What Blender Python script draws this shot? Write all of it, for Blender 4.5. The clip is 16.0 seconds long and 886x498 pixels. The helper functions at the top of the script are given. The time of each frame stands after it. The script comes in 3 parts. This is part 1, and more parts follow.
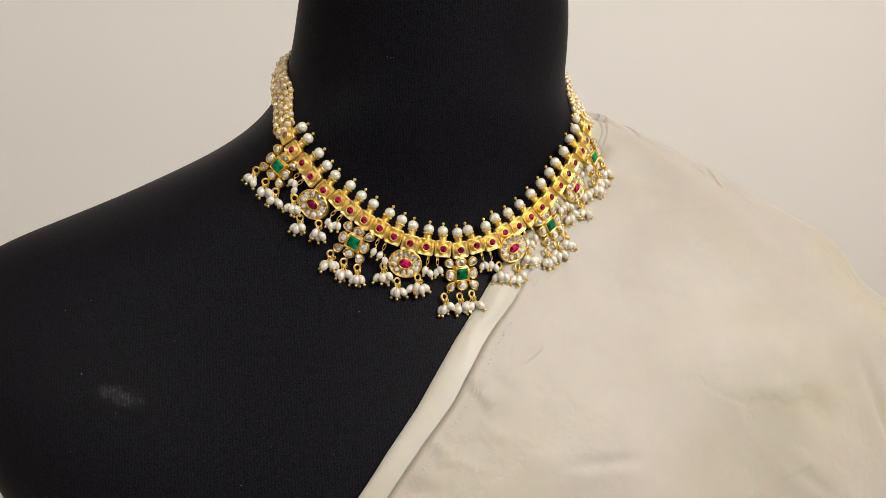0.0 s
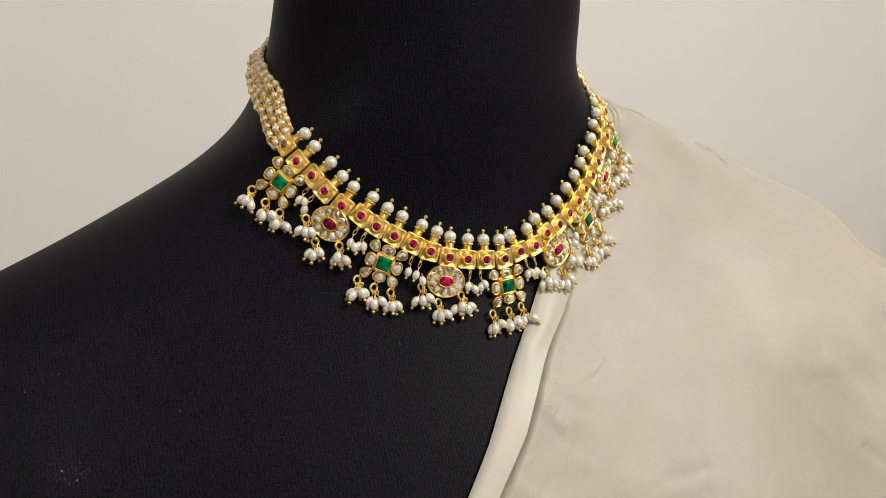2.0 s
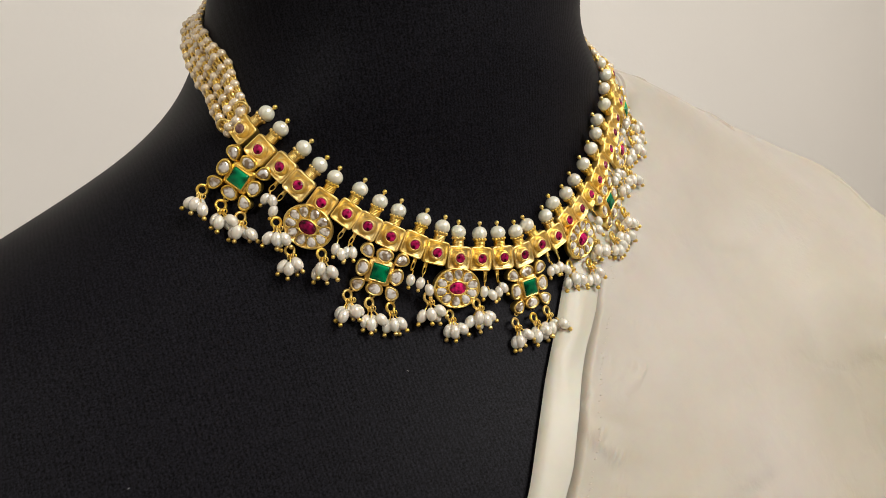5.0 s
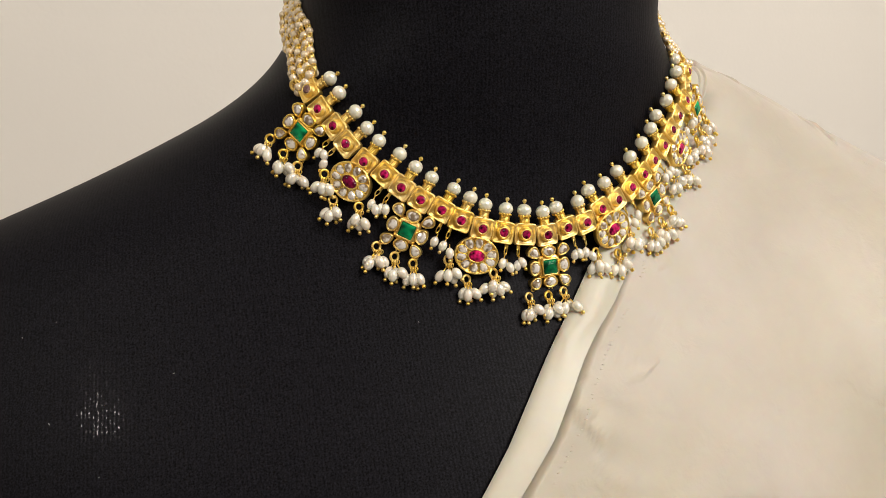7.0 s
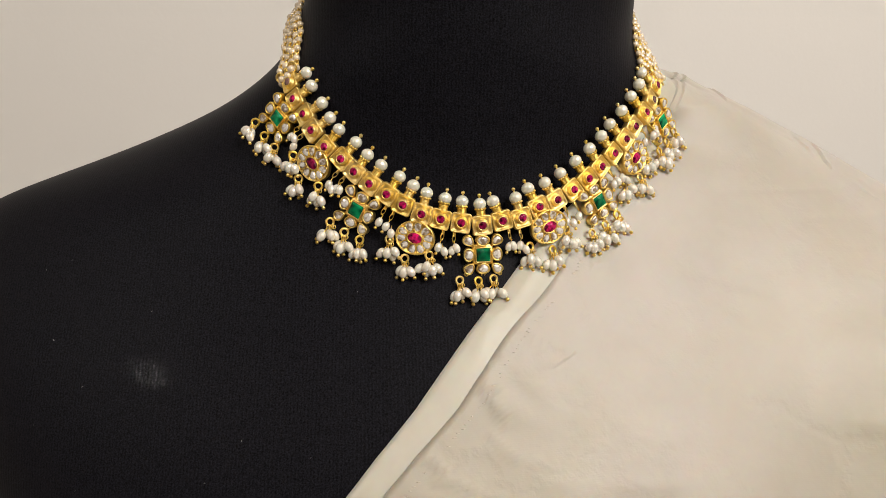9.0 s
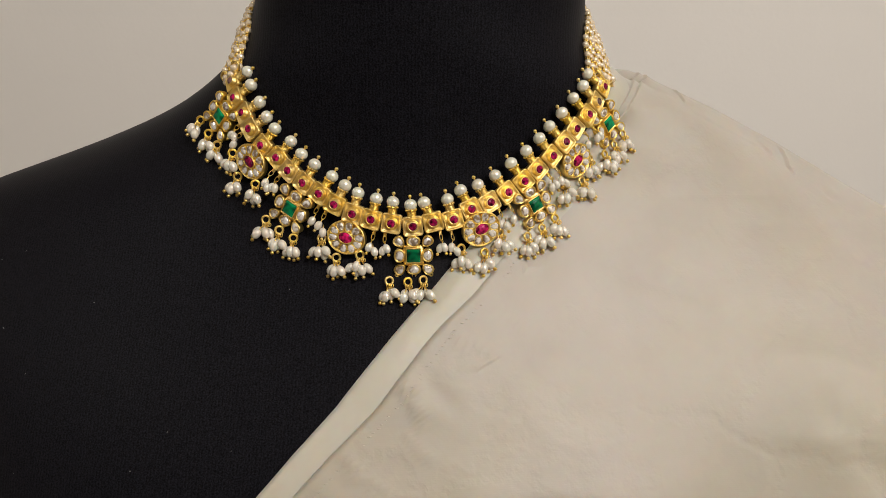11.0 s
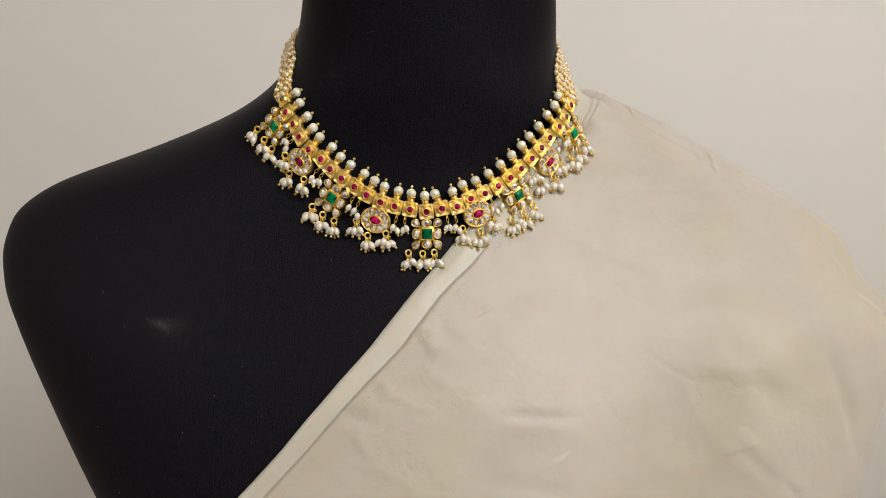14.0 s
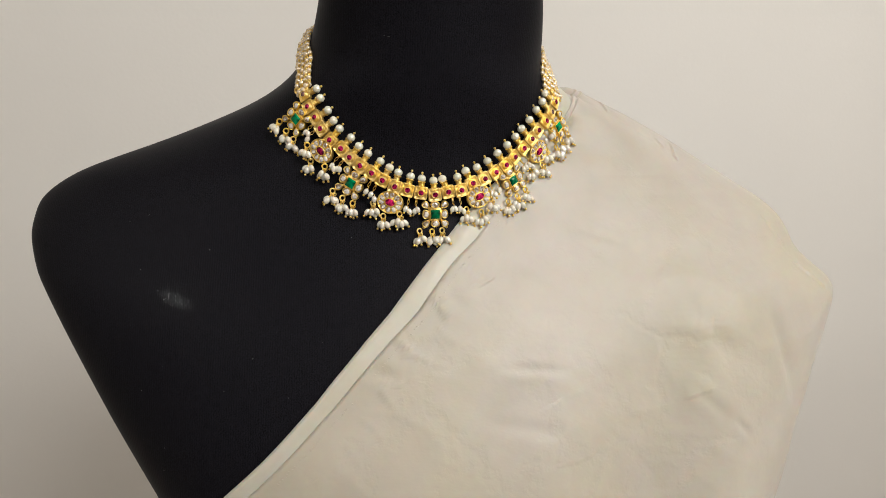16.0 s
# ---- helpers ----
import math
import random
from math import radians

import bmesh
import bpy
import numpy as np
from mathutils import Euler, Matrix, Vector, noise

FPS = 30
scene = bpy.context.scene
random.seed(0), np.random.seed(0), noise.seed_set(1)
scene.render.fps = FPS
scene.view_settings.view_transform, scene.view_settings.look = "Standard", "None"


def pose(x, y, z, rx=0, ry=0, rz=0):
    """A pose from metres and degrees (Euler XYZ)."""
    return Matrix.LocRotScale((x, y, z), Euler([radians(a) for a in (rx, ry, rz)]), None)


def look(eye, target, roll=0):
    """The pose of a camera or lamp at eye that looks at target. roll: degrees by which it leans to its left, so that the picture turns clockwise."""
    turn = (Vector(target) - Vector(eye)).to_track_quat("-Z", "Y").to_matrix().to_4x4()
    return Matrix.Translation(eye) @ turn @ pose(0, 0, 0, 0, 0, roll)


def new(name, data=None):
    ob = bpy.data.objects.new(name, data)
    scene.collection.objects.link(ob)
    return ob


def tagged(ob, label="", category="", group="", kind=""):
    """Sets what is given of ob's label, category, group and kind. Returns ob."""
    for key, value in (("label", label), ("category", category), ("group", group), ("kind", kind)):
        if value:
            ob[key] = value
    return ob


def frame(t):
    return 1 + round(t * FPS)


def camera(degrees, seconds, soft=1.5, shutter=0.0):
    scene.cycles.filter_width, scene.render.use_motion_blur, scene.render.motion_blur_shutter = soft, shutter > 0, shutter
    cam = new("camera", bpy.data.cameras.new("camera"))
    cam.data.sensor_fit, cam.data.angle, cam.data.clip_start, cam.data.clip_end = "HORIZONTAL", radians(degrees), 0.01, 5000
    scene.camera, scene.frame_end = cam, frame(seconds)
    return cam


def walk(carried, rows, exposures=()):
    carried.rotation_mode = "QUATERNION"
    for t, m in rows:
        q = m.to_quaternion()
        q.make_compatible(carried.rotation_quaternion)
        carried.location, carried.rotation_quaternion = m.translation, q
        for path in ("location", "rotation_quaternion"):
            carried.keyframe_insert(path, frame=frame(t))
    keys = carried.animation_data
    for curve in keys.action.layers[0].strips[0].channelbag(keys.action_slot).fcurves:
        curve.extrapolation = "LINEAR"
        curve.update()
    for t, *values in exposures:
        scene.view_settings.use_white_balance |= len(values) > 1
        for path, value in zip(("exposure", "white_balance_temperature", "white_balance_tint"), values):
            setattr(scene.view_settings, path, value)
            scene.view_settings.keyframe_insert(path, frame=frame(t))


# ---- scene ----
cam = camera(70.5, 16.0, soft=0.8)
# length of the walk, the first eye's place and lean
METRES, AT, TILT, LEAN, TURN = 0.37, (-0.0578, -0.275, 1.38), -9.0, 1.5, -13.0
ROWS = [
    (0.0, 0.0, 0.0, 0.0, 0.0, 0.0, -0.0),
    (0.5, -0.0611, 0.0361, 0.015, -2.98, 0.32, 3.26),
    (1.0, -0.0867, 0.064, 0.0124, -6.13, -0.04, 5.01),
    (1.5, -0.1011, 0.0759, 0.0169, -7.72, -0.32, 5.83),
    (2.0, -0.122, 0.0928, 0.0185, -9.07, -0.54, 6.16),
    (2.5, -0.1388, 0.1147, 0.0203, -10.92, -0.97, 7.31),
    (3.0, -0.1502, 0.1425, 0.022, -12.61, -1.27, 8.66),
    (3.5, -0.1546, 0.1715, 0.0292, -14.01, -1.39, 10.76),
    (4.0, -0.1581, 0.2181, 0.0342, -15.95, -1.8, 11.8),
    (6.5, -0.1063, 0.1678, 0.0176, -5.86, -2.59, 4.13),
    (7.0, -0.0743, 0.1564, 0.0105, -1.47, -2.31, 2.24),
    (7.5, -0.0399, 0.1218, 0.0024, 1.99, -1.68, -0.27),
    (8.0, -0.0037, 0.0972, -0.0072, 4.44, -1.12, -1.44),
    (8.5, 0.0246, 0.0977, -0.0059, 5.86, -1.52, -1.66),
    (9.0, 0.0581, 0.11, -0.0065, 7.99, -1.75, -2.96),
    (9.5, 0.0918, 0.1112, -0.006, 10.13, -1.95, -3.8),
    (10.0, 0.1224, 0.1228, -0.0008, 11.2, -2.26, -4.14),
    (12.5, 0.1594, 0.0819, 0.0053, 11.03, -2.74, -4.31),
    (13.0, 0.1544, 0.0421, 0.0005, 10.62, -2.69, -4.26),
    (13.5, 0.1521, -0.0024, -0.0036, 9.94, -3.04, -4.52),
    (14.0, 0.1438, -0.0494, -0.0078, 8.9, -2.74, -4.17),
    (14.5, 0.1225, -0.0704, -0.0143, 8.41, -2.98, -4.42),
    (15.0, 0.0995, -0.0731, -0.0149, 6.92, -3.28, -4.14),
    (15.5, 0.0791, -0.0984, -0.0151, 5.89, -3.12, -4.28),
    (16.0, 0.088, -0.1582, -0.0226, 4.25, -3.34, -3.81),
]
EXPOSURES = [(0.0, 0.20, 6350, 10), (0.5, 0.34, 6350, 10), (1.0, 0.27, 6400, 10), (1.5, 0.22, 6400, 10), (2.0, 0.13, 6320, 9), (2.5, 0.12, 6250, 9), (4.0, 0.12, 6250, 9), (6.5, 0.29, 6560, 9), (7.5, 0.28, 6640, 10),
             (8.5, 0.22, 6550, 10), (9.5, 0.08, 6450, 11), (10.0, -0.04, 6470, 11), (12.5, -0.17, 6470, 10), (13.0, 0.03, 6350, 10), (14.0, 0.04, 6290, 10), (15.0, 0.08, 6250, 9), (15.5, 0.18, 6240, 9), (16.0, 0.17, 6180, 8)]
walk(cam, [(t, pose(*AT, TILT, LEAN, TURN) @ pose(METRES * x, METRES * y, METRES * z, 90 + pitch, roll, yaw)) for t, x, y, z, yaw, pitch, roll in ROWS], EXPOSURES)

# ---- light ----
world = bpy.data.worlds.new("room_air")
scene.world = world
world.use_nodes = True
world.node_tree.nodes["Background"].inputs[0].default_value = (1.0, 0.9, 0.78, 1)
world.node_tree.nodes["Background"].inputs[1].default_value = 0.02


def lamp(name, place, target, width, depth, watts, colour):
    data = bpy.data.lights.new(name, "AREA")
    data.shape, data.size, data.size_y, data.energy, data.color = "RECTANGLE", width, depth, watts, colour
    ob = new(name, data)
    ob.matrix_world = look(place, target)
    return ob


lamp("room_lamp", (0.82, -1.3, 2.45), (0.1, 0, 1.3), 1.1, 0.8, 42, (1.0, 0.94, 0.88))
lamp("wall_lamp", (-1.64, -1.2, 2.48), (0, 0, 1.3), 0.1, 0.1, 7.0, (1.0, 0.94, 0.88))


# ---- materials ----
def material(name, colour, rough, metal=0.0, **inputs):
    m = bpy.data.materials.new(name)
    m.use_nodes = True
    p = m.node_tree.nodes["Principled BSDF"]
    p.inputs["Base Color"].default_value = (*colour, 1)
    p.inputs["Roughness"].default_value = rough
    p.inputs["Metallic"].default_value = metal
    for key, value in inputs.items():
        p.inputs[key.replace("_", " ")].default_value = value
    return m


def add(m, kind, **settings):
    n = m.node_tree.nodes.new(kind)
    for key, value in settings.items():
        if key in n.inputs:
            n.inputs[key].default_value = value
        else:
            n.inputs[key.replace("_", " ")].default_value = value
    return n


def wire(m, a, out, b, inp):
    m.node_tree.links.new(a.outputs[out], b.inputs[inp])


def bsdf(m):
    return m.node_tree.nodes["Principled BSDF"]


def mottled(m, scale, dark, light, detail=4.0, coords="Object", island=None):
    """Base colour that wanders between two colours."""
    co = add(m, "ShaderNodeTexCoord")
    no = add(m, "ShaderNodeTexNoise", Scale=scale, Detail=detail, Roughness=0.6)
    wire(m, co, coords, no, "Vector")
    ramp = m.node_tree.nodes.new("ShaderNodeValToRGB")
    ramp.color_ramp.elements[0].position, ramp.color_ramp.elements[1].position = 0.3, 0.7
    ramp.color_ramp.elements[0].color, ramp.color_ramp.elements[1].color = (*dark, 1), (*light, 1)
    wire(m, no, "Fac", ramp, "Fac")
    wire(m, ramp, "Color", bsdf(m), "Base Color")
    return co, no, ramp


def bump(m, source, out, strength, distance, below=None):
    b = add(m, "ShaderNodeBump", Strength=strength, Distance=distance)
    wire(m, source, out, b, "Height")
    if below:
        wire(m, below, "Normal", b, "Normal")
    wire(m, b, "Normal", bsdf(m), "Normal")
    return b


def gold_material(name, dark, light, rough, relief):
    m = material(name, light, rough, 1.0)
    co, no, ramp = mottled(m, 420.0, dark, light)
    fine = add(m, "ShaderNodeTexNoise", Scale=1500.0, Detail=3.0)
    wire(m, co, "Object", fine, "Vector")
    bump(m, fine, "Fac", relief, 0.0004)
    r = add(m, "ShaderNodeMapRange", To_Min=rough - 0.08, To_Max=rough + 0.1)
    wire(m, no, "Fac", r, "Value")
    wire(m, r, "Result", bsdf(m), "Roughness")
    # pieces differ a little in how pale they are
    info = add(m, "ShaderNodeObjectInfo")
    pale = add(m, "ShaderNodeHueSaturation")
    worn = add(m, "ShaderNodeMapRange", To_Min=0.92, To_Max=1.12)
    wire(m, info, "Random", worn, "Value")
    wire(m, worn, "Result", pale, "Saturation")
    wire(m, ramp, "Color", pale, "Color")
    wire(m, pale, "Color", bsdf(m), "Base Color")
    return m


GOLD = gold_material("polished_gold", (0.80, 0.54, 0.14), (1.0, 0.78, 0.275), 0.35, 0.25)
SATIN = gold_material("satin_gold", (0.84, 0.595, 0.195), (1.0, 0.80, 0.335), 0.43, 0.2)


def pearl_material(name, a, b, metal, deep=0.12, clear=0.05):
    m = material(name, a, 0.24, metal, Coat_Weight=1.0, Coat_Roughness=0.05, Coat_IOR=2.1, Specular_IOR_Level=0.6, Subsurface_Weight=deep, Transmission_Weight=clear, Subsurface_Scale=0.002)
    bsdf(m).inputs["Subsurface Radius"].default_value = (1.0, 0.85, 0.7)
    info = add(m, "ShaderNodeObjectInfo")
    co = add(m, "ShaderNodeTexCoord")
    no = add(m, "ShaderNodeTexNoise", Scale=350.0, Detail=3.0)
    wire(m, co, "Object", no, "Vector")
    mix = add(m, "ShaderNodeMix")
    mix.data_type = "RGBA"
    mix.inputs[6].default_value, mix.inputs[7].default_value = (*a, 1), (*b, 1)
    s = add(m, "ShaderNodeMath")
    s.operation = "MULTIPLY_ADD"
    s.inputs[1].default_value = 0.6
    wire(m, info, "Random", s, 0)
    half = add(m, "ShaderNodeMath")
    half.operation = "MULTIPLY"
    half.inputs[1].default_value = 0.4
    wire(m, no, "Fac", half, 0)
    m.node_tree.links.new(half.outputs[0], s.inputs[2])
    m.node_tree.links.new(s.outputs[0], mix.inputs[0])
    m.node_tree.links.new(mix.outputs[2], bsdf(m).inputs["Base Color"])
    bump(m, no, "Fac", 0.12, 0.0004)
    return m


PEARL = pearl_material("white_pearl", (0.89, 0.90, 0.74), (0.87, 0.81, 0.65), 0.18, 0.4)
BAROQUE = pearl_material("rice_pearl", (0.87, 0.85, 0.72), (0.88, 0.78, 0.66), 0.14, 0.5, 0.12)
SEED = pearl_material("cream_seed_pearl", (0.88, 0.75, 0.55), (0.82, 0.65, 0.42), 0.25)


def gem_material(name, a, b, size, least):
    m = material(name, a, 0.05, 0.0, Specular_IOR_Level=0.3)
    # dark and bright colour patches imitate reflections inside the cut stone
    co, no, ramp = mottled(m, size, a, b, 1.0)
    cut = add(m, "ShaderNodeTexVoronoi", Scale=size * 2.5)
    wire(m, co, "Object", cut, "Vector")
    bump(m, cut, "Distance", 0.15, 0.0008)
    # each stone has its own depth of colour
    info = add(m, "ShaderNodeObjectInfo")
    depth = add(m, "ShaderNodeMapRange", To_Min=least, To_Max=1.3)
    wire(m, info, "Random", depth, "Value")
    deep = add(m, "ShaderNodeVectorMath")
    deep.operation = "SCALE"
    wire(m, ramp, "Color", deep, 0)
    wire(m, depth, "Result", deep, "Scale")
    wire(m, deep, "Vector", bsdf(m), "Base Color")
    return m


RUBY = gem_material("ruby", (0.02, 0.001, 0.003), (0.72, 0.016, 0.15), 620.0, 0.4)
EMERALD = gem_material("emerald", (0.0008, 0.03, 0.013), (0.003, 0.36, 0.13), 330.0, 0.5)
POLKI = material("polki_crystal", (0.8, 0.74, 0.66), 0.08, 0.1, Coat_Weight=0.9, Coat_Roughness=0.04, Transmission_Weight=0.3)
# brown-to-white patches painted in for the dark and bright facets of clear stone
co, no, ramp = mottled(POLKI, 620.0, (0.34, 0.25, 0.16), (1.0, 0.97, 0.92), 1.0)
ramp.color_ramp.elements[0].position, ramp.color_ramp.elements[1].position = 0.40, 0.56
SMOKY = gem_material("smoky_stone", (0.05, 0.02, 0.02), (0.26, 0.15, 0.13), 500.0, 0.6)

# black knitted cover: fine upright ribs under a short fuzzy nap
BLACK = material("black_knit", (0.006, 0.006, 0.007), 0.5, 0.0, Specular_IOR_Level=0.055, Coat_Weight=0.012, Coat_Roughness=0.05, Sheen_Weight=0.009, Sheen_Roughness=0.4)
co, no, ramp = mottled(BLACK, 2100.0, (0.0013, 0.0012, 0.0017), (0.0168, 0.0158, 0.0202), 3.0)
rib = add(BLACK, "ShaderNodeTexWave", Scale=290.0, Distortion=2.5, Detail=2.0)
rib.bands_direction = "X"
wire(BLACK, co, "Object", rib, "Vector")
# shade of the grooves between ribs is put into the base colour
rib_shade = add(BLACK, "ShaderNodeMath")
rib_shade.operation = "MULTIPLY_ADD"
rib_shade.inputs[1].default_value = 0.07
wire(BLACK, rib, "Fac", rib_shade, 0)
BLACK.node_tree.links.new(no.outputs["Fac"], rib_shade.inputs[2])
wire(BLACK, rib_shade, "Value", ramp, "Fac")
ramp.color_ramp.elements[0].position, ramp.color_ramp.elements[1].position = 0.38, 0.80
bump(BLACK, rib, "Fac", 0.06, 0.0003)
knit = add(BLACK, "ShaderNodeTexVoronoi", Scale=900.0)
wire(BLACK, co, "Object", knit, "Vector")
wale = add(BLACK, "ShaderNodeBump", Strength=0.025, Distance=0.0003)
wire(BLACK, rib, "Fac", wale, "Height")
stitch = add(BLACK, "ShaderNodeBump", Strength=0.05, Distance=0.0005)
wire(BLACK, knit, "Distance", stitch, "Height")
wire(BLACK, wale, "Normal", stitch, "Normal")
wire(BLACK, stitch, "Normal", bsdf(BLACK), "Coat Normal")
# extra gloss masked in at one spot, so the lamp's glint shows only there
glint_at = add(BLACK, "ShaderNodeVectorMath")
glint_at.operation = "DISTANCE"
glint_at.inputs[1].default_value = (-0.117, -0.05, 1.297)
wire(BLACK, co, "Object", glint_at, 0)
shine = add(BLACK, "ShaderNodeMapRange", From_Min=0.006, From_Max=0.032, To_Min=0.055, To_Max=0.003)
shine.interpolation_type = "SMOOTHSTEP"
wire(BLACK, glint_at, "Value", shine, "Value")
# the masked-in gloss is broken into specks along the ribs, for a sparkling glint
loops = add(BLACK, "ShaderNodeTexNoise", Scale=1100.0, Detail=1.0)
wire(BLACK, co, "Object", loops, "Vector")
lines = add(BLACK, "ShaderNodeMath")
lines.operation = "MULTIPLY"
wire(BLACK, loops, "Fac", lines, 0)
wire(BLACK, rib, "Fac", lines, 1)
few = add(BLACK, "ShaderNodeMapRange", From_Min=0.36, From_Max=0.56)
wire(BLACK, lines, "Value", few, "Value")
glossy = add(BLACK, "ShaderNodeMath")
glossy.operation = "MULTIPLY"
wire(BLACK, shine, "Result", glossy, 0)
wire(BLACK, few, "Result", glossy, 1)
wire(BLACK, glossy, "Value", bsdf(BLACK), "Coat Weight")

# cream silk: cloudy tone, fine weave, soft crumples
SILK = material("cream_silk", (0.72, 0.66, 0.57), 0.47, 0.0, Sheen_Weight=0.15, Sheen_Roughness=0.4, Specular_IOR_Level=0.35, Subsurface_Weight=0.45, Subsurface_Scale=0.005)
bsdf(SILK).inputs["Subsurface Radius"].default_value = (1.0, 0.52, 0.24)
co, no, ramp = mottled(SILK, 22.0, (0.450, 0.417, 0.351), (0.521, 0.484, 0.419), 5.0)
# slow drift from a yellowed to a rosier cream, and faint stains
drift = add(SILK, "ShaderNodeTexNoise", Scale=9.0, Detail=3.0, Distortion=0.6)
wire(SILK, co, "Object", drift, "Vector")
tone = SILK.node_tree.nodes.new("ShaderNodeValToRGB")
tone.color_ramp.elements[0].position, tone.color_ramp.elements[1].position = 0.34, 0.62
tone.color_ramp.elements[0].color, tone.color_ramp.elements[1].color = (0.975, 0.957, 0.885, 1), (1.0, 0.985, 1.0, 1)
wire(SILK, drift, "Fac", tone, "Fac")
dye = add(SILK, "ShaderNodeMix")
dye.data_type, dye.blend_type = "RGBA", "MULTIPLY"
dye.inputs[0].default_value = 1.0
wire(SILK, ramp, "Color", dye, 6)
wire(SILK, tone, "Color", dye, 7)
SILK.node_tree.links.new(dye.outputs[2], bsdf(SILK).inputs["Base Color"])
weave = add(SILK, "ShaderNodeTexWave", Scale=600.0, Distortion=1.5)
weave.bands_direction = "Z"
wire(SILK, co, "Object", weave, "Vector")
crumple = add(SILK, "ShaderNodeTexNoise", Scale=55.0, Detail=5.0, Roughness=0.55)
wire(SILK, co, "Object", crumple, "Vector")
warp = add(SILK, "ShaderNodeMix")
warp.data_type = "RGBA"
warp.inputs[0].default_value = 0.035
wire(SILK, co, "Object", warp, 6)
wire(SILK, crumple, "Color", warp, 7)
fold = add(SILK, "ShaderNodeTexVoronoi", Scale=24.0)
fold.feature = "DISTANCE_TO_EDGE"
SILK.node_tree.links.new(warp.outputs[2], fold.inputs["Vector"])
flat = add(SILK, "ShaderNodeMapRange", From_Max=0.12)
flat.interpolation_type = "SMOOTHSTEP"
wire(SILK, fold, "Distance", flat, "Value")
b0 = bump(SILK, flat, "Result", 0.10, 0.0012)
b1 = bump(SILK, crumple, "Fac", 0.06, 0.005, b0)
bump(SILK, weave, "Fac", 0.012, 0.0003, b1)

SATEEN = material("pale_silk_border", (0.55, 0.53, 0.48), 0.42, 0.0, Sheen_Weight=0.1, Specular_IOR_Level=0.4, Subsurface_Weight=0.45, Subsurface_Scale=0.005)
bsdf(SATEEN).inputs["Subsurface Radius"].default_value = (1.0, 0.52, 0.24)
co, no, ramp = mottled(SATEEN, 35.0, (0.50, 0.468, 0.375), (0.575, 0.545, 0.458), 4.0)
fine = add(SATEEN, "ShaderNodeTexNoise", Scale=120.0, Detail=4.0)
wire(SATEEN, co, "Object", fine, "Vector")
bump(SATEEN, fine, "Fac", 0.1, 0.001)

YARN = material("tan_silk_yarn", (0.53, 0.475, 0.39), 0.6)
PAINT = material("cream_wall_paint", (0.70, 0.65, 0.57), 0.7)
co, no, ramp = mottled(PAINT, 1.3, (0.775, 0.752, 0.705), (0.805, 0.782, 0.735), 3.0)
fine = add(PAINT, "ShaderNodeTexNoise", Scale=160.0, Detail=4.0)
wire(PAINT, co, "Object", fine, "Vector")
bump(PAINT, fine, "Fac", 0.08, 0.002)
TAN = material("beige_wall_paint", (0.58, 0.53, 0.46), 0.7)
mottled(TAN, 1.3, (0.56, 0.51, 0.44), (0.60, 0.55, 0.48), 3.0)
PALE = material("pale_cream_wall_paint", (0.8, 0.76, 0.7), 0.7)
mottled(PALE, 1.3, (0.785, 0.74, 0.69), (0.815, 0.77, 0.72), 3.0)
WHITE = material("white_ceiling_paint", (0.8, 0.78, 0.74), 0.8)
mottled(WHITE, 1.5, (0.78, 0.76, 0.72), (0.81, 0.79, 0.75))
TILE = material("beige_floor", (0.45, 0.39, 0.32), 0.35)
mottled(TILE, 5.0, (0.40, 0.34, 0.28), (0.48, 0.42, 0.35), 6.0)
DUST = material("white_lint", (0.26, 0.26, 0.25), 0.9)


# ---- building helpers ----
def mesh_of(bm, name, mat, smooth=True):
    bmesh.ops.recalc_face_normals(bm, faces=bm.faces)
    me = bpy.data.meshes.new(name)
    for f in bm.faces:
        f.smooth = smooth
    bm.to_mesh(me)
    bm.free()
    me.materials.append(mat)
    return me


def put(name, me, parent=None, m=None, label=""):
    """An object on mesh me under parent, at the pose m in the parent's space."""
    ob = new(name, me)
    if parent:
        ob.parent = parent
    if m is not None:
        ob.matrix_basis = m
    return tagged(ob, label) if label else ob


def part(name, bm, mat, parent, label="", smooth=True):
    return put(name, mesh_of(bm, name, mat, smooth), parent, None, label)


def box(bm, x0, x1, y0, y1, z0, z1):
    v = [bm.verts.new(p) for p in ((x0, y0, z0), (x1, y0, z0), (x1, y1, z0), (x0, y1, z0), (x0, y0, z1), (x1, y0, z1), (x1, y1, z1), (x0, y1, z1))]
    for q in ((0, 3, 2, 1), (4, 5, 6, 7), (0, 1, 5, 4), (1, 2, 6, 5), (2, 3, 7, 6), (3, 0, 4, 7)):
        bm.faces.new([v[i] for i in q])


def stack(bm, outline, levels, m=Matrix()):
    """Loops of one outline, each scaled and lifted by its level (scale, z); closed at both ends."""
    loops = [[bm.verts.new(m @ Vector((x * s, y * s, z))) for x, y in outline] for s, z in levels]
    n = len(outline)
    for a, b in zip(loops, loops[1:]):
        for i in range(n):
            bm.faces.new((a[i], a[(i + 1) % n], b[(i + 1) % n], b[i]))
    bm.faces.new(loops[0][::-1])
    bm.faces.new(loops[-1])


def ellipse(a, b, n=20):
    return [(a * math.cos(2 * math.pi * i / n), b * math.sin(2 * math.pi * i / n)) for i in range(n)]


def square(h, corner=0.16, n=3):
    """A square of half width h with rounded corners."""
    r, pts = h * corner, []
    for k in range(4):
        cx, cy = ((1, 1), (-1, 1), (-1, -1), (1, -1))[k]
        for i in range(n + 1):
            a = math.pi / 2 * (k + i / n)
            pts.append((cx * (h - r) + r * math.cos(a), cy * (h - r) + r * math.sin(a)))
    return pts


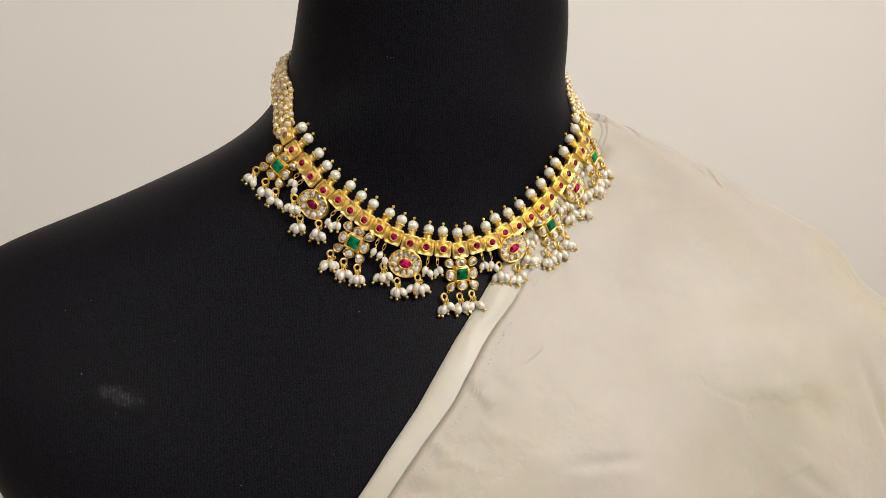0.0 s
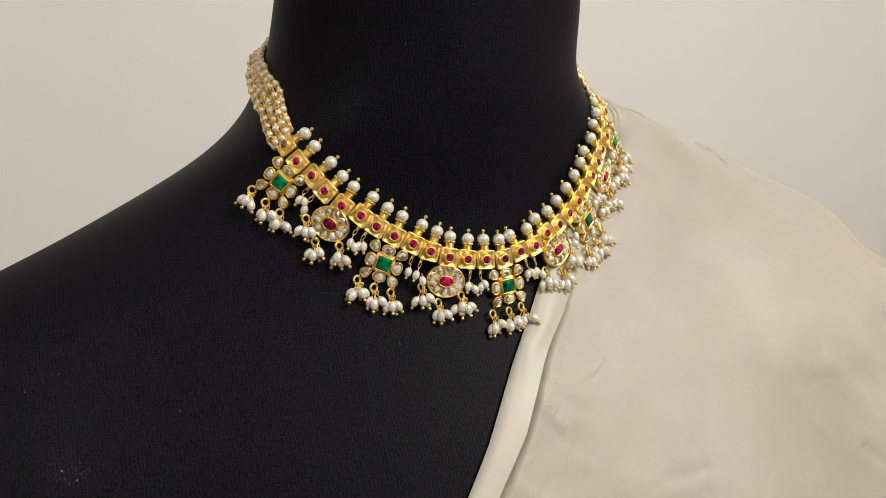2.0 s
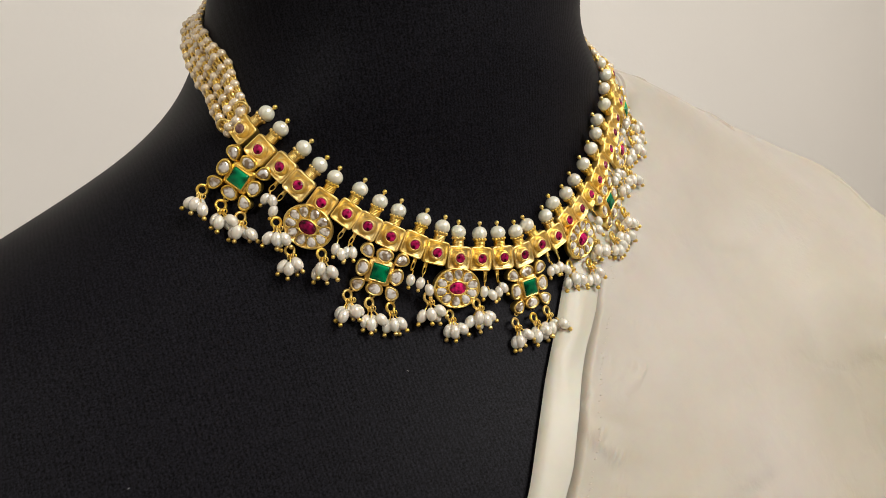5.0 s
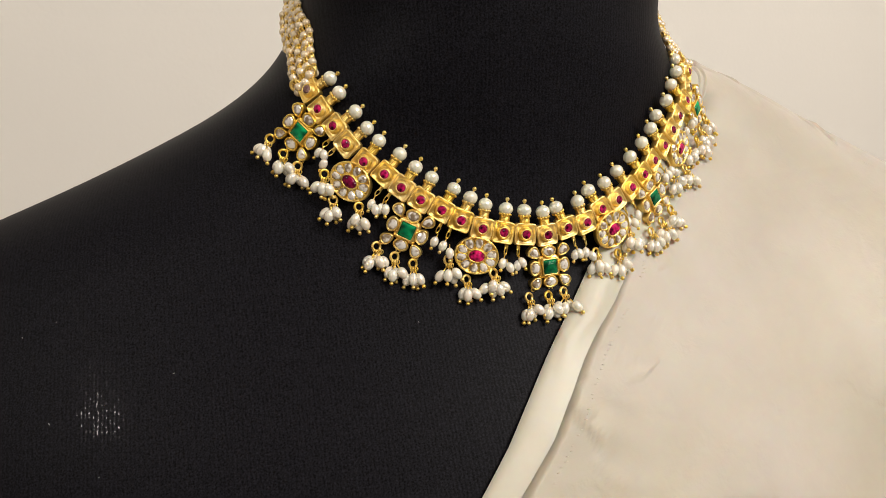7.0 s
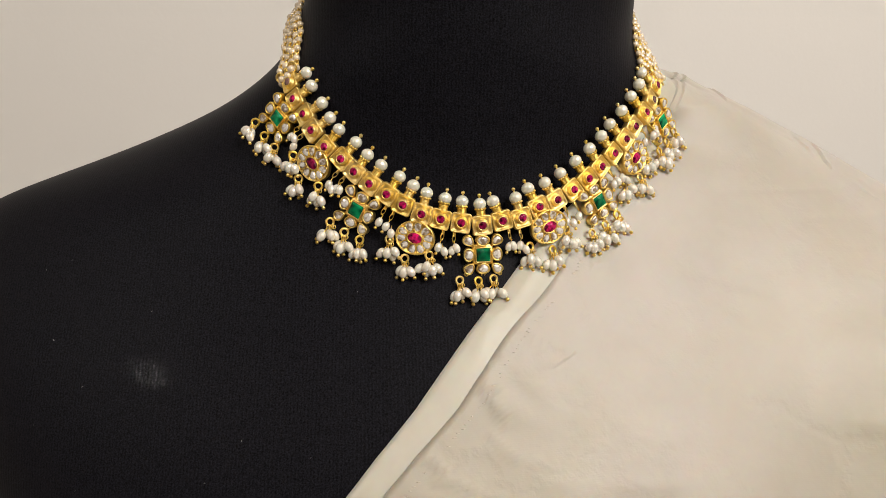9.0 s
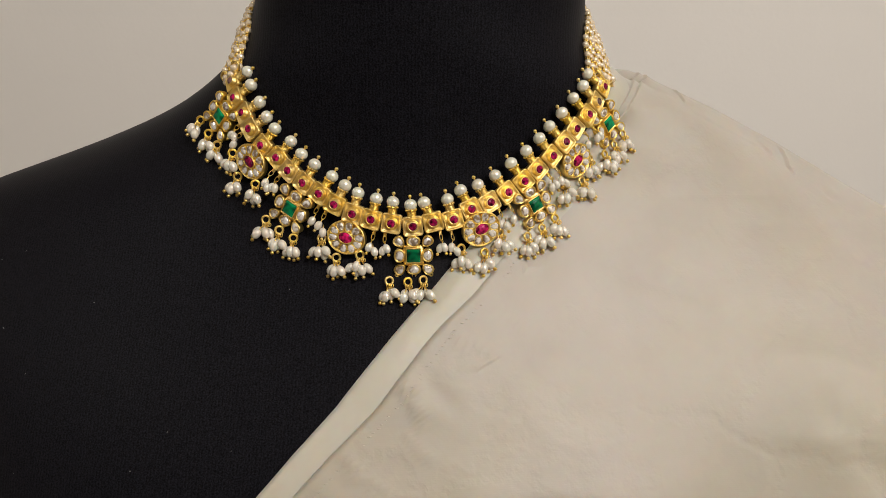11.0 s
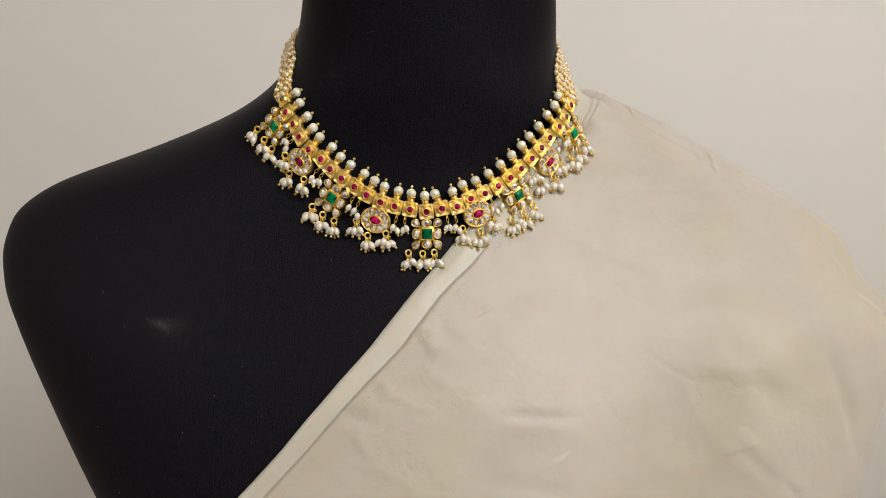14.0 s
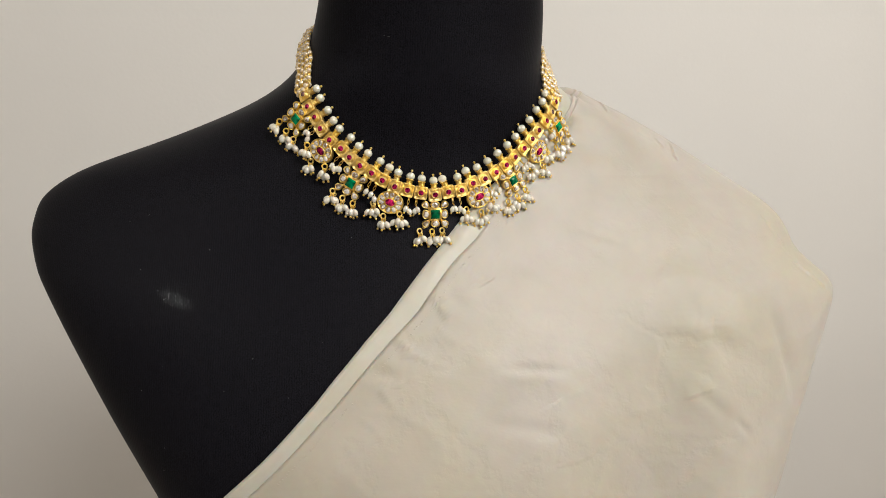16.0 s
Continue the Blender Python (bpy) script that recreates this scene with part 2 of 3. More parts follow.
def drop_outline(a, b, pointed, n=18):
    """A teardrop, its narrow end at -x, towards the flower's heart."""
    return [(b * math.cos(t), a * math.sin(t) * (1 + pointed * math.cos(t))) for t in (2 * math.pi * i / n for i in range(n))]


def ball(bm, r, m=Matrix(), u=12, v=8):
    bmesh.ops.create_uvsphere(bm, u_segments=u, v_segments=v, radius=r, matrix=m)


def ring(bm, R, r, m=Matrix(), n=14, k=6, sx=1.0):
    rows = []
    for i in range(n):
        a = 2 * math.pi * i / n
        rows.append([bm.verts.new(m @ Vector(((R + r * math.cos(b)) * math.cos(a) * sx, (R + r * math.cos(b)) * math.sin(a), r * math.sin(b)))) for b in (2 * math.pi * j / k for j in range(k))])
    for i in range(n):
        for j in range(k):
            bm.faces.new((rows[i][j], rows[(i + 1) % n][j], rows[(i + 1) % n][(j + 1) % k], rows[i][(j + 1) % k]))


def tube(bm, pts, r, k=6):
    """A round wire along points."""
    rows = []
    for i, p in enumerate(pts):
        d = (pts[min(i + 1, len(pts) - 1)] - pts[max(i - 1, 0)]).normalized()
        u = d.orthogonal().normalized()
        w = d.cross(u)
        rows.append([bm.verts.new(p + r * (math.cos(a) * u + math.sin(a) * w)) for a in (2 * math.pi * j / k for j in range(k))])
    for a, b in zip(rows, rows[1:]):
        for j in range(k):
            bm.faces.new((a[j], a[(j + 1) % k], b[(j + 1) % k], b[j]))
    bm.faces.new(rows[0][::-1])
    bm.faces.new(rows[-1])


def grid_mesh(name, grid, mat, wrap=False):
    """A smooth sheet through rows of points, numpy array rows x columns x 3."""
    rows, cols = grid.shape[:2]
    faces = []
    for i in range(rows - 1):
        for j in range(cols if wrap else cols - 1):
            k = (j + 1) % cols
            faces.append((i * cols + j, i * cols + k, (i + 1) * cols + k, (i + 1) * cols + j))
    me = bpy.data.meshes.new(name)
    me.from_pydata(grid.reshape(-1, 3).tolist(), [], faces)
    me.polygons.foreach_set("use_smooth", [True] * len(me.polygons))
    me.materials.append(mat)
    return me


# ---- the room ----
def slab(name, label, mat, *size):
    bm = bmesh.new()
    box(bm, *size)
    return tagged(put(name, mesh_of(bm, name, mat, False)), label, name.split("_")[0], "", "structure")


slab("wall_north", "plain cream painted wall behind the dress form", PAINT, -2.8, 2.0, 0.72, 0.84, 0, 2.6)
slab("wall_south", "plain beige painted wall closing the room", TAN, -2.8, 2.0, -4.32, -4.2, 0, 2.6)
slab("wall_west", "plain beige painted side wall of the room", TAN, -2.92, -2.8, -4.32, 0.84, 0, 2.6)
# unseen wall, set closer and paler to bounce light onto the draped shoulder
slab("wall_east", "unseen pale cream side wall added to bounce light on the drape", PALE, 2.0, 2.12, -4.32, 0.84, 0, 2.6)
slab("floor", "plain beige tiled floor of the room", TILE, -2.92, 2.12, -4.32, 0.84, -0.1, 0)
slab("ceiling", "plain white painted ceiling of the room", WHITE, -2.92, 2.12, -4.32, 0.84, 2.6, 2.7)

# ---- the dress form ----
# levels from the top down: height, half width, centre, front depth, back depth, roundness across and along, in millimetres
FORM = np.array([
    (1525, 40, -38, 37, 40, 2, 2), (1520, 46, -36, 41, 44, 2, 2), (1490, 47.5, -26, 42, 46, 2, 2), (1460, 50, -15, 43, 50, 2, 2), (1440, 54, -8, 47, 54, 2, 2),
    (1420, 58.5, 5, 57, 56, 2, 2), (1405, 65, 21, 71, 52, 2.05, 2.05), (1396, 72.5, 28, 77, 52, 2.1, 2.1), (1387, 84.5, 32, 79, 54, 2.1, 2.1),
    (1379, 100, 31, 77, 60, 1.75, 1.72), (1370, 120, 27, 71.5, 68, 1.55, 1.55), (1362, 138, 21, 64.5, 76, 1.42, 1.45), (1346, 181, 16, 60, 84, 1.45, 1.55), (1332, 201, 16, 64, 88, 1.5, 1.65),
    (1314, 204, 8, 65, 92, 1.55, 1.75), (1296, 198, -1, 68, 98, 1.6, 1.85), (1270, 182, -12, 72, 106, 1.75, 1.95), (1231, 162, -16, 86, 112, 1.9, 2.0),
    (1191, 140, -17, 100, 114, 2, 2), (1145, 114, -16, 108, 112, 2, 2), (1080, 118, 6, 112, 92, 2, 2), (1000, 122, 6, 96, 88, 2, 2), (900, 150, 6, 105, 110, 2, 2), (800, 168, 6, 110, 118, 2, 2), (760, 150, 6, 98, 104, 2, 2)], float) / np.array([1000] * 5 + [1, 1])
# the cloth's own fuller shape over the covered shoulder: height, half width, centre, front, back
DRAPE = np.array([
    (1406, 67, 20, -51, 54), (1400, 78, 27, -50, 60), (1395, 87, 30, -50, 66), (1387, 108.5, 30, -49, 72), (1378, 129.5, 28, -49, 78), (1362, 158, 21, -49, 86), (1342, 189, 6, -50, 96), (1332, 203, -4, -53, 98), (1322, 208, -13, -58, 100), (1312, 208, -20, -63, 100), (1301, 219, -27, -69, 100),
    (1293, 229, -30, -74, 100), (1284, 224, -35, -79, 100), (1273, 219, -38, -84, 100), (1250, 209, -42, -97, 104), (1200, 194, -43, -119, 106), (1140, 175, -40, -129, 104), (1050, 172, -20, -122, 100), (940, 180, -10, -118, 120)], float) / 1000


def profile(table, z):
    t = table[np.argsort(table[:, 0])]
    return [np.interp(z, t[:, 0], t[:, k]) for k in range(1, t.shape[1])]


def soften(values, width):
    pad = np.pad(values, width, mode="edge")
    return np.convolve(pad, np.ones(2 * width + 1) / (2 * width + 1), "valid")


Z_FINE = np.arange(0.76, 1.5251, 0.001)
FORM_FINE = [soften(soften(c, 4), 3) for c in profile(FORM, Z_FINE)]
DRAPE_FINE = [soften(soften(c, 4), 3) for c in profile(DRAPE, Z_FINE)]


def power(v, e):
    return np.sign(v) * np.abs(v) ** e


def hollow(x, z):
    """How far the pendants press the covered side in."""
    deep = np.zeros(np.broadcast(x, z).shape)
    for cx, cz, d in ((0.022, 1.341, 0.0008), (0.041, 1.347, 0.0030), (0.056, 1.360, 0.0042), (0.069, 1.373, 0.0052)):
        deep = np.maximum(deep, d * np.exp(-((x - cx) ** 2 + (z - cz) ** 2) / 0.015 ** 2))
    return deep


def form_section(z, angle):
    """A point of the form's skin: angle 0 is the middle of the front, a quarter turn the shoulder on +x."""
    a, c, f, b, n, m = (np.interp(z, Z_FINE, k) for k in FORM_FINE)
    y = np.where(np.cos(angle) > 0, c - f * np.abs(np.cos(angle)) ** (2 / m), c + b * np.abs(np.cos(angle)) ** (2 / m))
    across = np.sin(angle)
    pressed = np.interp(z, [1.375, 1.390, 1.400, 1.409, 1.42], [0, 0.002, 0.001, 0, -0.0018]) * np.clip(across, 0, 1) ** 2
    pressed = pressed - np.interp(z, [1.40, 1.43], [0, 0.0042]) * np.where((across > 0) & (np.cos(angle) > 0), np.sin(2 * angle) ** 2, 0)
    pressed = pressed - np.interp(z, [1.405, 1.43], [0, 0.0026]) * np.where((across > 0) & (np.cos(angle) < 0), np.sin(2 * angle) ** 2, 0)
    x = a * power(across, 2 / n) - pressed + np.interp(z, [1.39, 1.42], [0, 0.0007]) * (across <= 0)
    return x, y + np.where((np.cos(angle) > 0) & (x > 0.02), 1.3 * hollow(x, z), 0)


def form_front(x, z):
    """How far forward (y) the front of the form lies."""
    a, c, f, b, n, m = (float(np.interp(z, Z_FINE, k)) for k in FORM_FINE)
    return c - f * max(0.0, 1 - min(1.0, abs(x) / a) ** n) ** (1 / m)


def drape_section(z, angle):
    a, c, f, b, n, m = (np.interp(z, Z_FINE, k) for k in FORM_FINE)
    ra, rc, rf, rb = (np.interp(z, Z_FINE, k) for k in DRAPE_FINE)
    rn = np.interp(z, [1.2, 1.3, 1.34, 1.4], [2.2, 2.0, 1.6, 1.5])
    right = np.sin(angle) > 0
    cosine = np.abs(np.cos(angle))
    x = np.where(right, ra * power(np.sin(angle), 2 / rn), a * power(np.sin(angle), 2 / n))
    near = c - f * np.maximum(0, 1 - np.minimum(1, np.abs(x) / a) ** n) ** (1 / m) - 0.0005
    k = np.clip((np.abs(x) - np.interp(z, [1.35, 1.38], [0.075, 0.058])) / np.interp(z, [1.35, 1.38], [0.07, 0.035]), 0, 1)
    k = k * k * (3 - 2 * k)
    front = np.where(right, near + (rc - (rc - rf) * cosine ** (2 / rn) - near) * k, c - f * cosine ** (2 / m) - 0.0005)
    back = np.where(right, rc + rb * cosine ** (2 / rn), c + b * cosine ** (2 / m))
    return x, np.where(np.cos(angle) > 0, front + np.where(right, hollow(x, z), 0), back)


def edge_x(z):
    """Where the cloth's folded edge crosses the front: from the breast up along the necklace to the neck."""
    return np.interp(z, [0.94, 1.14, 1.18, 1.217, 1.237, 1.257, 1.268, 1.28, 1.292, 1.31, 1.329, 1.337, 1.345, 1.36, 1.375, 1.386, 1.398, 1.406],
                     [-0.16, -0.14, -0.122, -0.092, -0.073, -0.054, -0.0448, -0.034, -0.0220, -0.0064, 0.0110, 0.0188, 0.027, 0.045, 0.059, 0.066, 0.067, 0.064])


def drape_front(x, z):
    ra, rc, rf, rb = (float(np.interp(z, Z_FINE, k)) for k in DRAPE_FINE)
    rn = float(np.interp(z, [1.2, 1.3, 1.34, 1.4], [2.2, 2.0, 1.6, 1.5]))
    k = min(1.0, max(0.0, (abs(x) - float(np.interp(z, [1.35, 1.38], [0.075, 0.058]))) / float(np.interp(z, [1.35, 1.38], [0.07, 0.035]))))
    near = form_front(x, z) - 0.0005
    return near + (rc - (rc - rf) * max(0.0, 1 - min(1.0, abs(x) / ra) ** rn) ** (1 / rn) - near) * k * k * (3 - 2 * k) + float(hollow(x, z))


def skin(x, z):
    """The front of what the jewellery lies on."""
    y = form_front(x, z)
    if x > edge_x(z):
        y = drape_front(max(x, 0), z) - 0.0022
    return y


def build_form():
    z = np.concatenate([np.arange(0.76, 1.28, 0.006), np.arange(1.28, 1.43, 0.0015), np.arange(1.43, 1.525, 0.005), [1.525]])
    angle = np.linspace(0, 2 * math.pi, 240, endpoint=False)
    g = np.zeros((len(z), len(angle), 3))
    for i, h in enumerate(z):
        g[i, :, 0], g[i, :, 1] = form_section(h, angle)
        g[i, :, 2] = h
    for _ in range(14):
        s = (np.roll(g, 1, 1) + np.roll(g, -1, 1)) / 2
        s[1:-1] = (s[1:-1] + (g[2:] + g[:-2]) / 2) / 2
        g[1:-1] = g[1:-1] * 0.5 + s[1:-1] * 0.5
    # neck cap, hip, pole and foot plate close the form
    top, low = g[-1], g[0]
    cap = [top * (1 - k) + np.array([0, -0.036, 1.525 + 0.004 * k]) * k for k in (0.1, 0.5, 0.98)]
    base = [low * (1 - k) + np.array([0, 0.006, 0.76 - 0.02 * k]) * k for k in (0.3, 0.7, 0.87)]
    around = [np.stack([r * np.sin(angle), 0.006 - r * np.cos(angle), np.full_like(angle, h)], 1) for r, h in ((0.016, 0.73), (0.016, 0.05), (0.03, 0.03), (0.15, 0.016), (0.155, 0.0), (0.001, 0.0))]
    full = np.stack(around[::-1] + base[::-1] + list(g) + cap)
    ob = put("dress_form", grid_mesh("dress_form", full, BLACK, True))
    return tagged(ob, "black knit-covered dress form bust with bare neck", "mannequin")


build_form()


def sheet(z, start, stop, columns, bunched=1.0):
    """A grid on the drape, each row from its own start to its own stop angle."""
    k = np.linspace(0, 1, columns) ** bunched
    g = np.zeros((len(z), columns, 3))
    for i, h in enumerate(z):
        angle = start[i] + (stop[i] - start[i]) * k
        g[i, :, 0], g[i, :, 1] = drape_section(h, angle)
        g[i, :, 2] = h
    return g


def angle_of(x, z):
    """The angle on the drape at which the front lies at x."""
    a, n = np.interp(z, Z_FINE, FORM_FINE[0]), np.interp(z, Z_FINE, FORM_FINE[4])
    ra, rn = np.interp(z, Z_FINE, DRAPE_FINE[0]), np.interp(z, [1.2, 1.3, 1.34, 1.4], [2.2, 2.0, 1.6, 1.5])
    return math.asin(min(1.0, x / ra) ** (rn / 2)) if x > 0 else -math.asin(min(1.0, -x / a) ** (n / 2))


def lift(g, amount):
    """Moves a grid outwards along its own normals by amount (rows x columns)."""
    du, dv = np.gradient(g, axis=1), np.gradient(g, axis=0)
    n = np.cross(dv, du)
    n /= np.linalg.norm(n, axis=2, keepdims=True) + 1e-12
    if np.mean(np.sum(n * (g - np.array([0.05, 0.02, 1.25])), axis=2)) < 0:
        n = -n
    return g + n * amount[..., None]


# creases: from, to (millimetres), width and depth; the last two run along the hem by the neck
CREASES = [((-1, -66, 1303), (14, -74, 1291), 2.6, 0.5), ((-32, -84, 1270), (-18, -88, 1266), 2.6, 0.6), ((137, -69, 1288), (141, -78, 1262), 6.0, 0.5), ((142, -86, 1241), (152, -86, 1231), 1.8, 0.6), ((98, -90, 1230), (102, -95, 1205), 7.0, 0.6), ((123, -82, 1255), (140, -87, 1240), 2.6, 0.35), ((26, -84, 1269), (60, -82, 1266), 1.8, 0.35), ((67, -47, 1326), (100, -49, 1317), 2.0, 0.35), ((108, -74, 1268), (114, -86, 1236), 8.0, 0.5),
           ((130, -3, 1368), (132, -10, 1362.8), 1.6, 0.8), ((150, -14, 1351), (157, -15, 1347.5), 1.6, 0.8), ((99, -10, 1381), (116, -8, 1373), 1.8, 0.6), ((112, -8, 1375), (131, -9, 1366), 1.8, 0.6),
           ((30, -70, 1316), (75, -78, 1290), 2.8, 0.3), ((120, -60, 1300), (150, -66, 1262), 5.0, 0.35), ((20, -96, 1248), (60, -102, 1240), 3.0, 0.3),
           ((170, -50, 1290), (185, -52, 1240), 4.0, 1.4)]
# narrow overlaps, whose one side stands proud: a line in x and z (millimetres) and the step's height
FOLDS = [(((88, 1394.5), (85, 1392), (78, 1387.8), (72.5, 1382.6), (67, 1377)), 0.9), (((92.5, 1394.5), (88, 1391), (80, 1386.2), (74.5, 1380.8), (69, 1375.5)), 0.9),
         (((142.5, 1366.5), (140.5, 1362), (138.5, 1358.7), (140.5, 1356)), 1.1), (((100.5, 1387.5), (98.5, 1381.5)), 0.8), (((130.5, 1368.5), (132.5, 1362.5)), 0.4),
         (((194, 1307), (205, 1299), (215, 1291)), 1.0), (((185, 1329), (190, 1320), (194, 1312)), 0.7), (((-5, 1298), (3, 1295)), 0.6), (((-5, 1297), (5, 1288)), 0.5), (((7, 1312), (25, 1304)), 0.3), (((-21, 1280.5), (-12.8, 1276)), 0.5)]


wr = random.Random(31)
for n in range(30):
    # fine wrinkles: some start at the turned edge and run off it, the rest lie scattered over the breast and shoulder
    by_edge = n < 12
    wz = 1.235 + 0.0082 * n + wr.uniform(-0.003, 0.003) if by_edge else wr.uniform(1.21, 1.37)
    wx = float(edge_x(wz)) + 0.017 + wr.uniform(0, 0.012) if by_edge else wr.uniform(0.03, 0.17)
    slope, reach = radians(wr.uniform(-60, 5) if by_edge else wr.gauss(-35, 40)), wr.uniform(6, 15) if by_edge else wr.uniform(8, 26)
    bend = wr.uniform(-0.35, 0.35)
    a = (wx * 1000, wz * 1000)
    b = (a[0] + 0.5 * reach * math.cos(slope), a[1] + 0.5 * reach * math.sin(slope))
    c = (b[0] + 0.5 * reach * math.cos(slope + bend), b[1] + 0.5 * reach * math.sin(slope + bend))
    FOLDS.append(((a, b, c), wr.uniform(0.22, 0.5) if by_edge else wr.uniform(0.1, 0.28)))


def fold_step(g):
    h = np.zeros(g.shape[:2])
    q = g[..., [0, 2]] * 1000
    for line, d in FOLDS:
        best, side, along = np.full(h.shape, 1e9), np.zeros(h.shape), np.zeros(h.shape)
        for k, (a, b) in enumerate(zip(line, line[1:])):
            a, b = np.array(a), np.array(b)
            t = np.clip((q - a) @ (b - a) / ((b - a) @ (b - a)), 0, 1)
            off = q - (a + t[..., None] * (b - a))
            dist = np.hypot(off[..., 0], off[..., 1])
            near = dist < best
            best = np.where(near, dist, best)
            side = np.where(near, np.sign((b - a)[0] * off[..., 1] - (b - a)[1] * off[..., 0]) * dist, side)
            along = np.where(near, (k + t) / (len(line) - 1), along)
        rise = np.clip(side / 0.3 + 0.5, 0, 1) * np.exp(-np.maximum(side, 0) / 3.0)
        h += 0.001 * d * rise * np.minimum(1, 2.2 * np.sin(np.pi * np.clip(along, 0, 1))) * (best < 20) * (g[..., 1] < 0.035)
    return h


def crease_depth(g):
    h = np.zeros(g.shape[:2])
    for a, b, w, d in CREASES:
        a, b = np.array(a) * 0.001, np.array(b) * 0.001
        t = np.clip(((g - a) @ (b - a)) / ((b - a) @ (b - a)), 0, 1)
        far = g - (a + t[..., None] * (b - a))
        near = np.hypot(far[..., 0], far[..., 2]) * 1000
        taper = np.sin(np.pi * np.clip(t * 0.9 + 0.05, 0, 1))
        h += taper * d * 0.00085 * (0.6 * np.exp(-((near - 1.8 * w) / (1.3 * w)) ** 2) - np.exp(-(near / w) ** 2)) * (np.abs(far[..., 1]) < 0.04)
    return h


def crumple_height(g):
    """Soft hollows and a few sharper creases of the silk."""
    h = np.zeros(g.shape[:2])
    for i in range(g.shape[0]):
        for j in range(g.shape[1]):
            p = Vector(g[i, j])
            q = Vector((p.x * 14 + p.z * 9, p.y * 10, p.z * 14 - p.x * 8))
            h[i, j] = 0.00055 * noise.noise(q) + 0.00014 * noise.noise(p * 55) + 0.0004 * (1 - abs(noise.noise(Vector((p.x * 22 + 3, p.y * 20, p.z * 30))))) ** 4
    return h


def smooth_across(g, times):
    """Rounds a sheet along its rows, its first columns held."""
    hold = np.clip((np.arange(g.shape[1]) - 26) / 50, 0, 1)[None, :, None]
    for _ in range(times):
        mid = g.copy()
        mid[:, 1:-1] = (g[:, 2:] + g[:, :-2] + 2 * g[:, 1:-1]) / 4
        g = g + (mid - g) * hold
    return g


def build_cloth():
    saree = new("saree_drape")
    saree.location = (0.06, 0.0, 0.95)
    tagged(saree, "cream silk saree cloth draped diagonally over one shoulder", "cloth")
    back = Matrix.Translation((-0.06, 0, -0.95))
    z = np.concatenate([np.arange(0.95, 1.2, 0.005), np.arange(1.2, 1.3495, 0.0010), np.arange(1.35, 1.3955, 0.0005)])
    # under layer, whose folded edge shows as a narrow band
    wide = np.interp(z, [1.0, 1.22, 1.25, 1.27, 1.29, 1.308, 1.315, 1.321, 1.327, 1.335, 1.36, 1.396], [0.0075, 0.0078, 0.0088, 0.0103, 0.0116, 0.0116, 0.0126, 0.0144, 0.0144, 0.0114, 0.009, 0.006])
    a0 = np.array([angle_of(edge_x(h) + 0.0012 * noise.noise(Vector((h * 30, 0, 0))), h) for h in z])
    a1 = np.array([angle_of(edge_x(h) + w + 0.012, h) for h, w in zip(z, wide)])
    g = sheet(z, a0, a1, 26)
    k = np.linspace(0, 1, 26)
    roll = 0.0011 * np.minimum(1, k / 0.1) ** 0.5 + 0.0003 * np.sin(np.minimum(1, k / 0.5) * math.pi) + 0.0002
    ripple = np.array([[0.0008 * noise.noise(Vector((h * 26 + c * 0.9, c * 1.6, 5))) * min(1.0, c * 4) for c in k] for h in z])
    g = lift(g, np.tile(roll, (len(z), 1)) + 0.0003 + ripple + 0.0003)
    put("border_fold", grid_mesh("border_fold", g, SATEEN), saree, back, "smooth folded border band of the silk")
    # main layer over it, with an uneven turned edge
    ragged = np.array([0.0010 * noise.noise(Vector((h * 32, 3, 0))) + 0.0003 * noise.noise(Vector((h * 160, 7, 0))) for h in z])
    b0 = np.array([angle_of(edge_x(h) + w + r, h) for h, w, r in zip(z, wide, ragged)])
    b1 = np.full(len(z), math.pi * 0.93)
    g = smooth_across(sheet(z, b0, b1, 860, 1.15), 110)
    s = np.linalg.norm(np.diff(g, axis=1, prepend=g[:, :1]), axis=2).cumsum(axis=1)
    ledge = np.interp(z, [1.20, 1.24, 1.315, 1.335], [0.7, 1.0, 1.0, 0.0])[:, None]
    rise = (0.0014 + 0.0026 * ledge * np.exp(-s / 0.02)) * np.sqrt(1 - (1 - np.clip(s / 0.0030, 0, 1)) ** 2) + 0.0003
    calm = np.clip(s / 0.02, 0.15, 1) * np.clip((np.hypot(g[..., 0] - 0.03, g[..., 2] - 1.365) - 0.035) / 0.03, 0.05, 1)
    g = lift(g, rise + crumple_height(g) * calm + crease_depth(g) + fold_step(g))
    put("drape", grid_mesh("drape", g, SILK), saree, back, "cream silk with soft crumples and an uneven edge")
    # a line of small pulled threads beside the turned edge, in broken stretches
    pulls, pr, last = bmesh.new(), random.Random(8), 0.0
    for i, h in enumerate(z):
        if h < 1.225 or h > 1.331 or h - last < pr.uniform(0.0002, 0.0012) or noise.noise(Vector((h * 70, 4, 0))) < -0.12:
            continue
        last = h
        j = int(np.argmax(s[i] > 0.0062 + pr.uniform(-0.0004, 0.0004)))
        n = Vector(g[i, j + 2] - g[i, j - 2]).cross(Vector(g[i + 1, j] - g[i - 1, j])).normalized()
        n = n if n.y < 0 else -n
        way = (Vector(g[i, j + 3] - g[i, j - 3]).normalized() + pr.uniform(-0.5, 0.3) * Vector(g[i + 1, j] - g[i - 1, j]).normalized()) * pr.uniform(0.0003, 0.0006)
        p = Vector(g[i, j])
        tube(pulls, [p - way - 0.00006 * n, p + 0.00008 * n, p + way - 0.00006 * n], 0.00011, 5)
    part("pulled_thread", pulls, YARN, saree, "tan line of small pulled threads").matrix_basis = back


build_cloth()

# ---- the necklace ----
MM = 0.001
necklace = tagged(new("necklace"), "gold choker with rubies, emeralds, polki flowers and pearl clusters", "necklace")
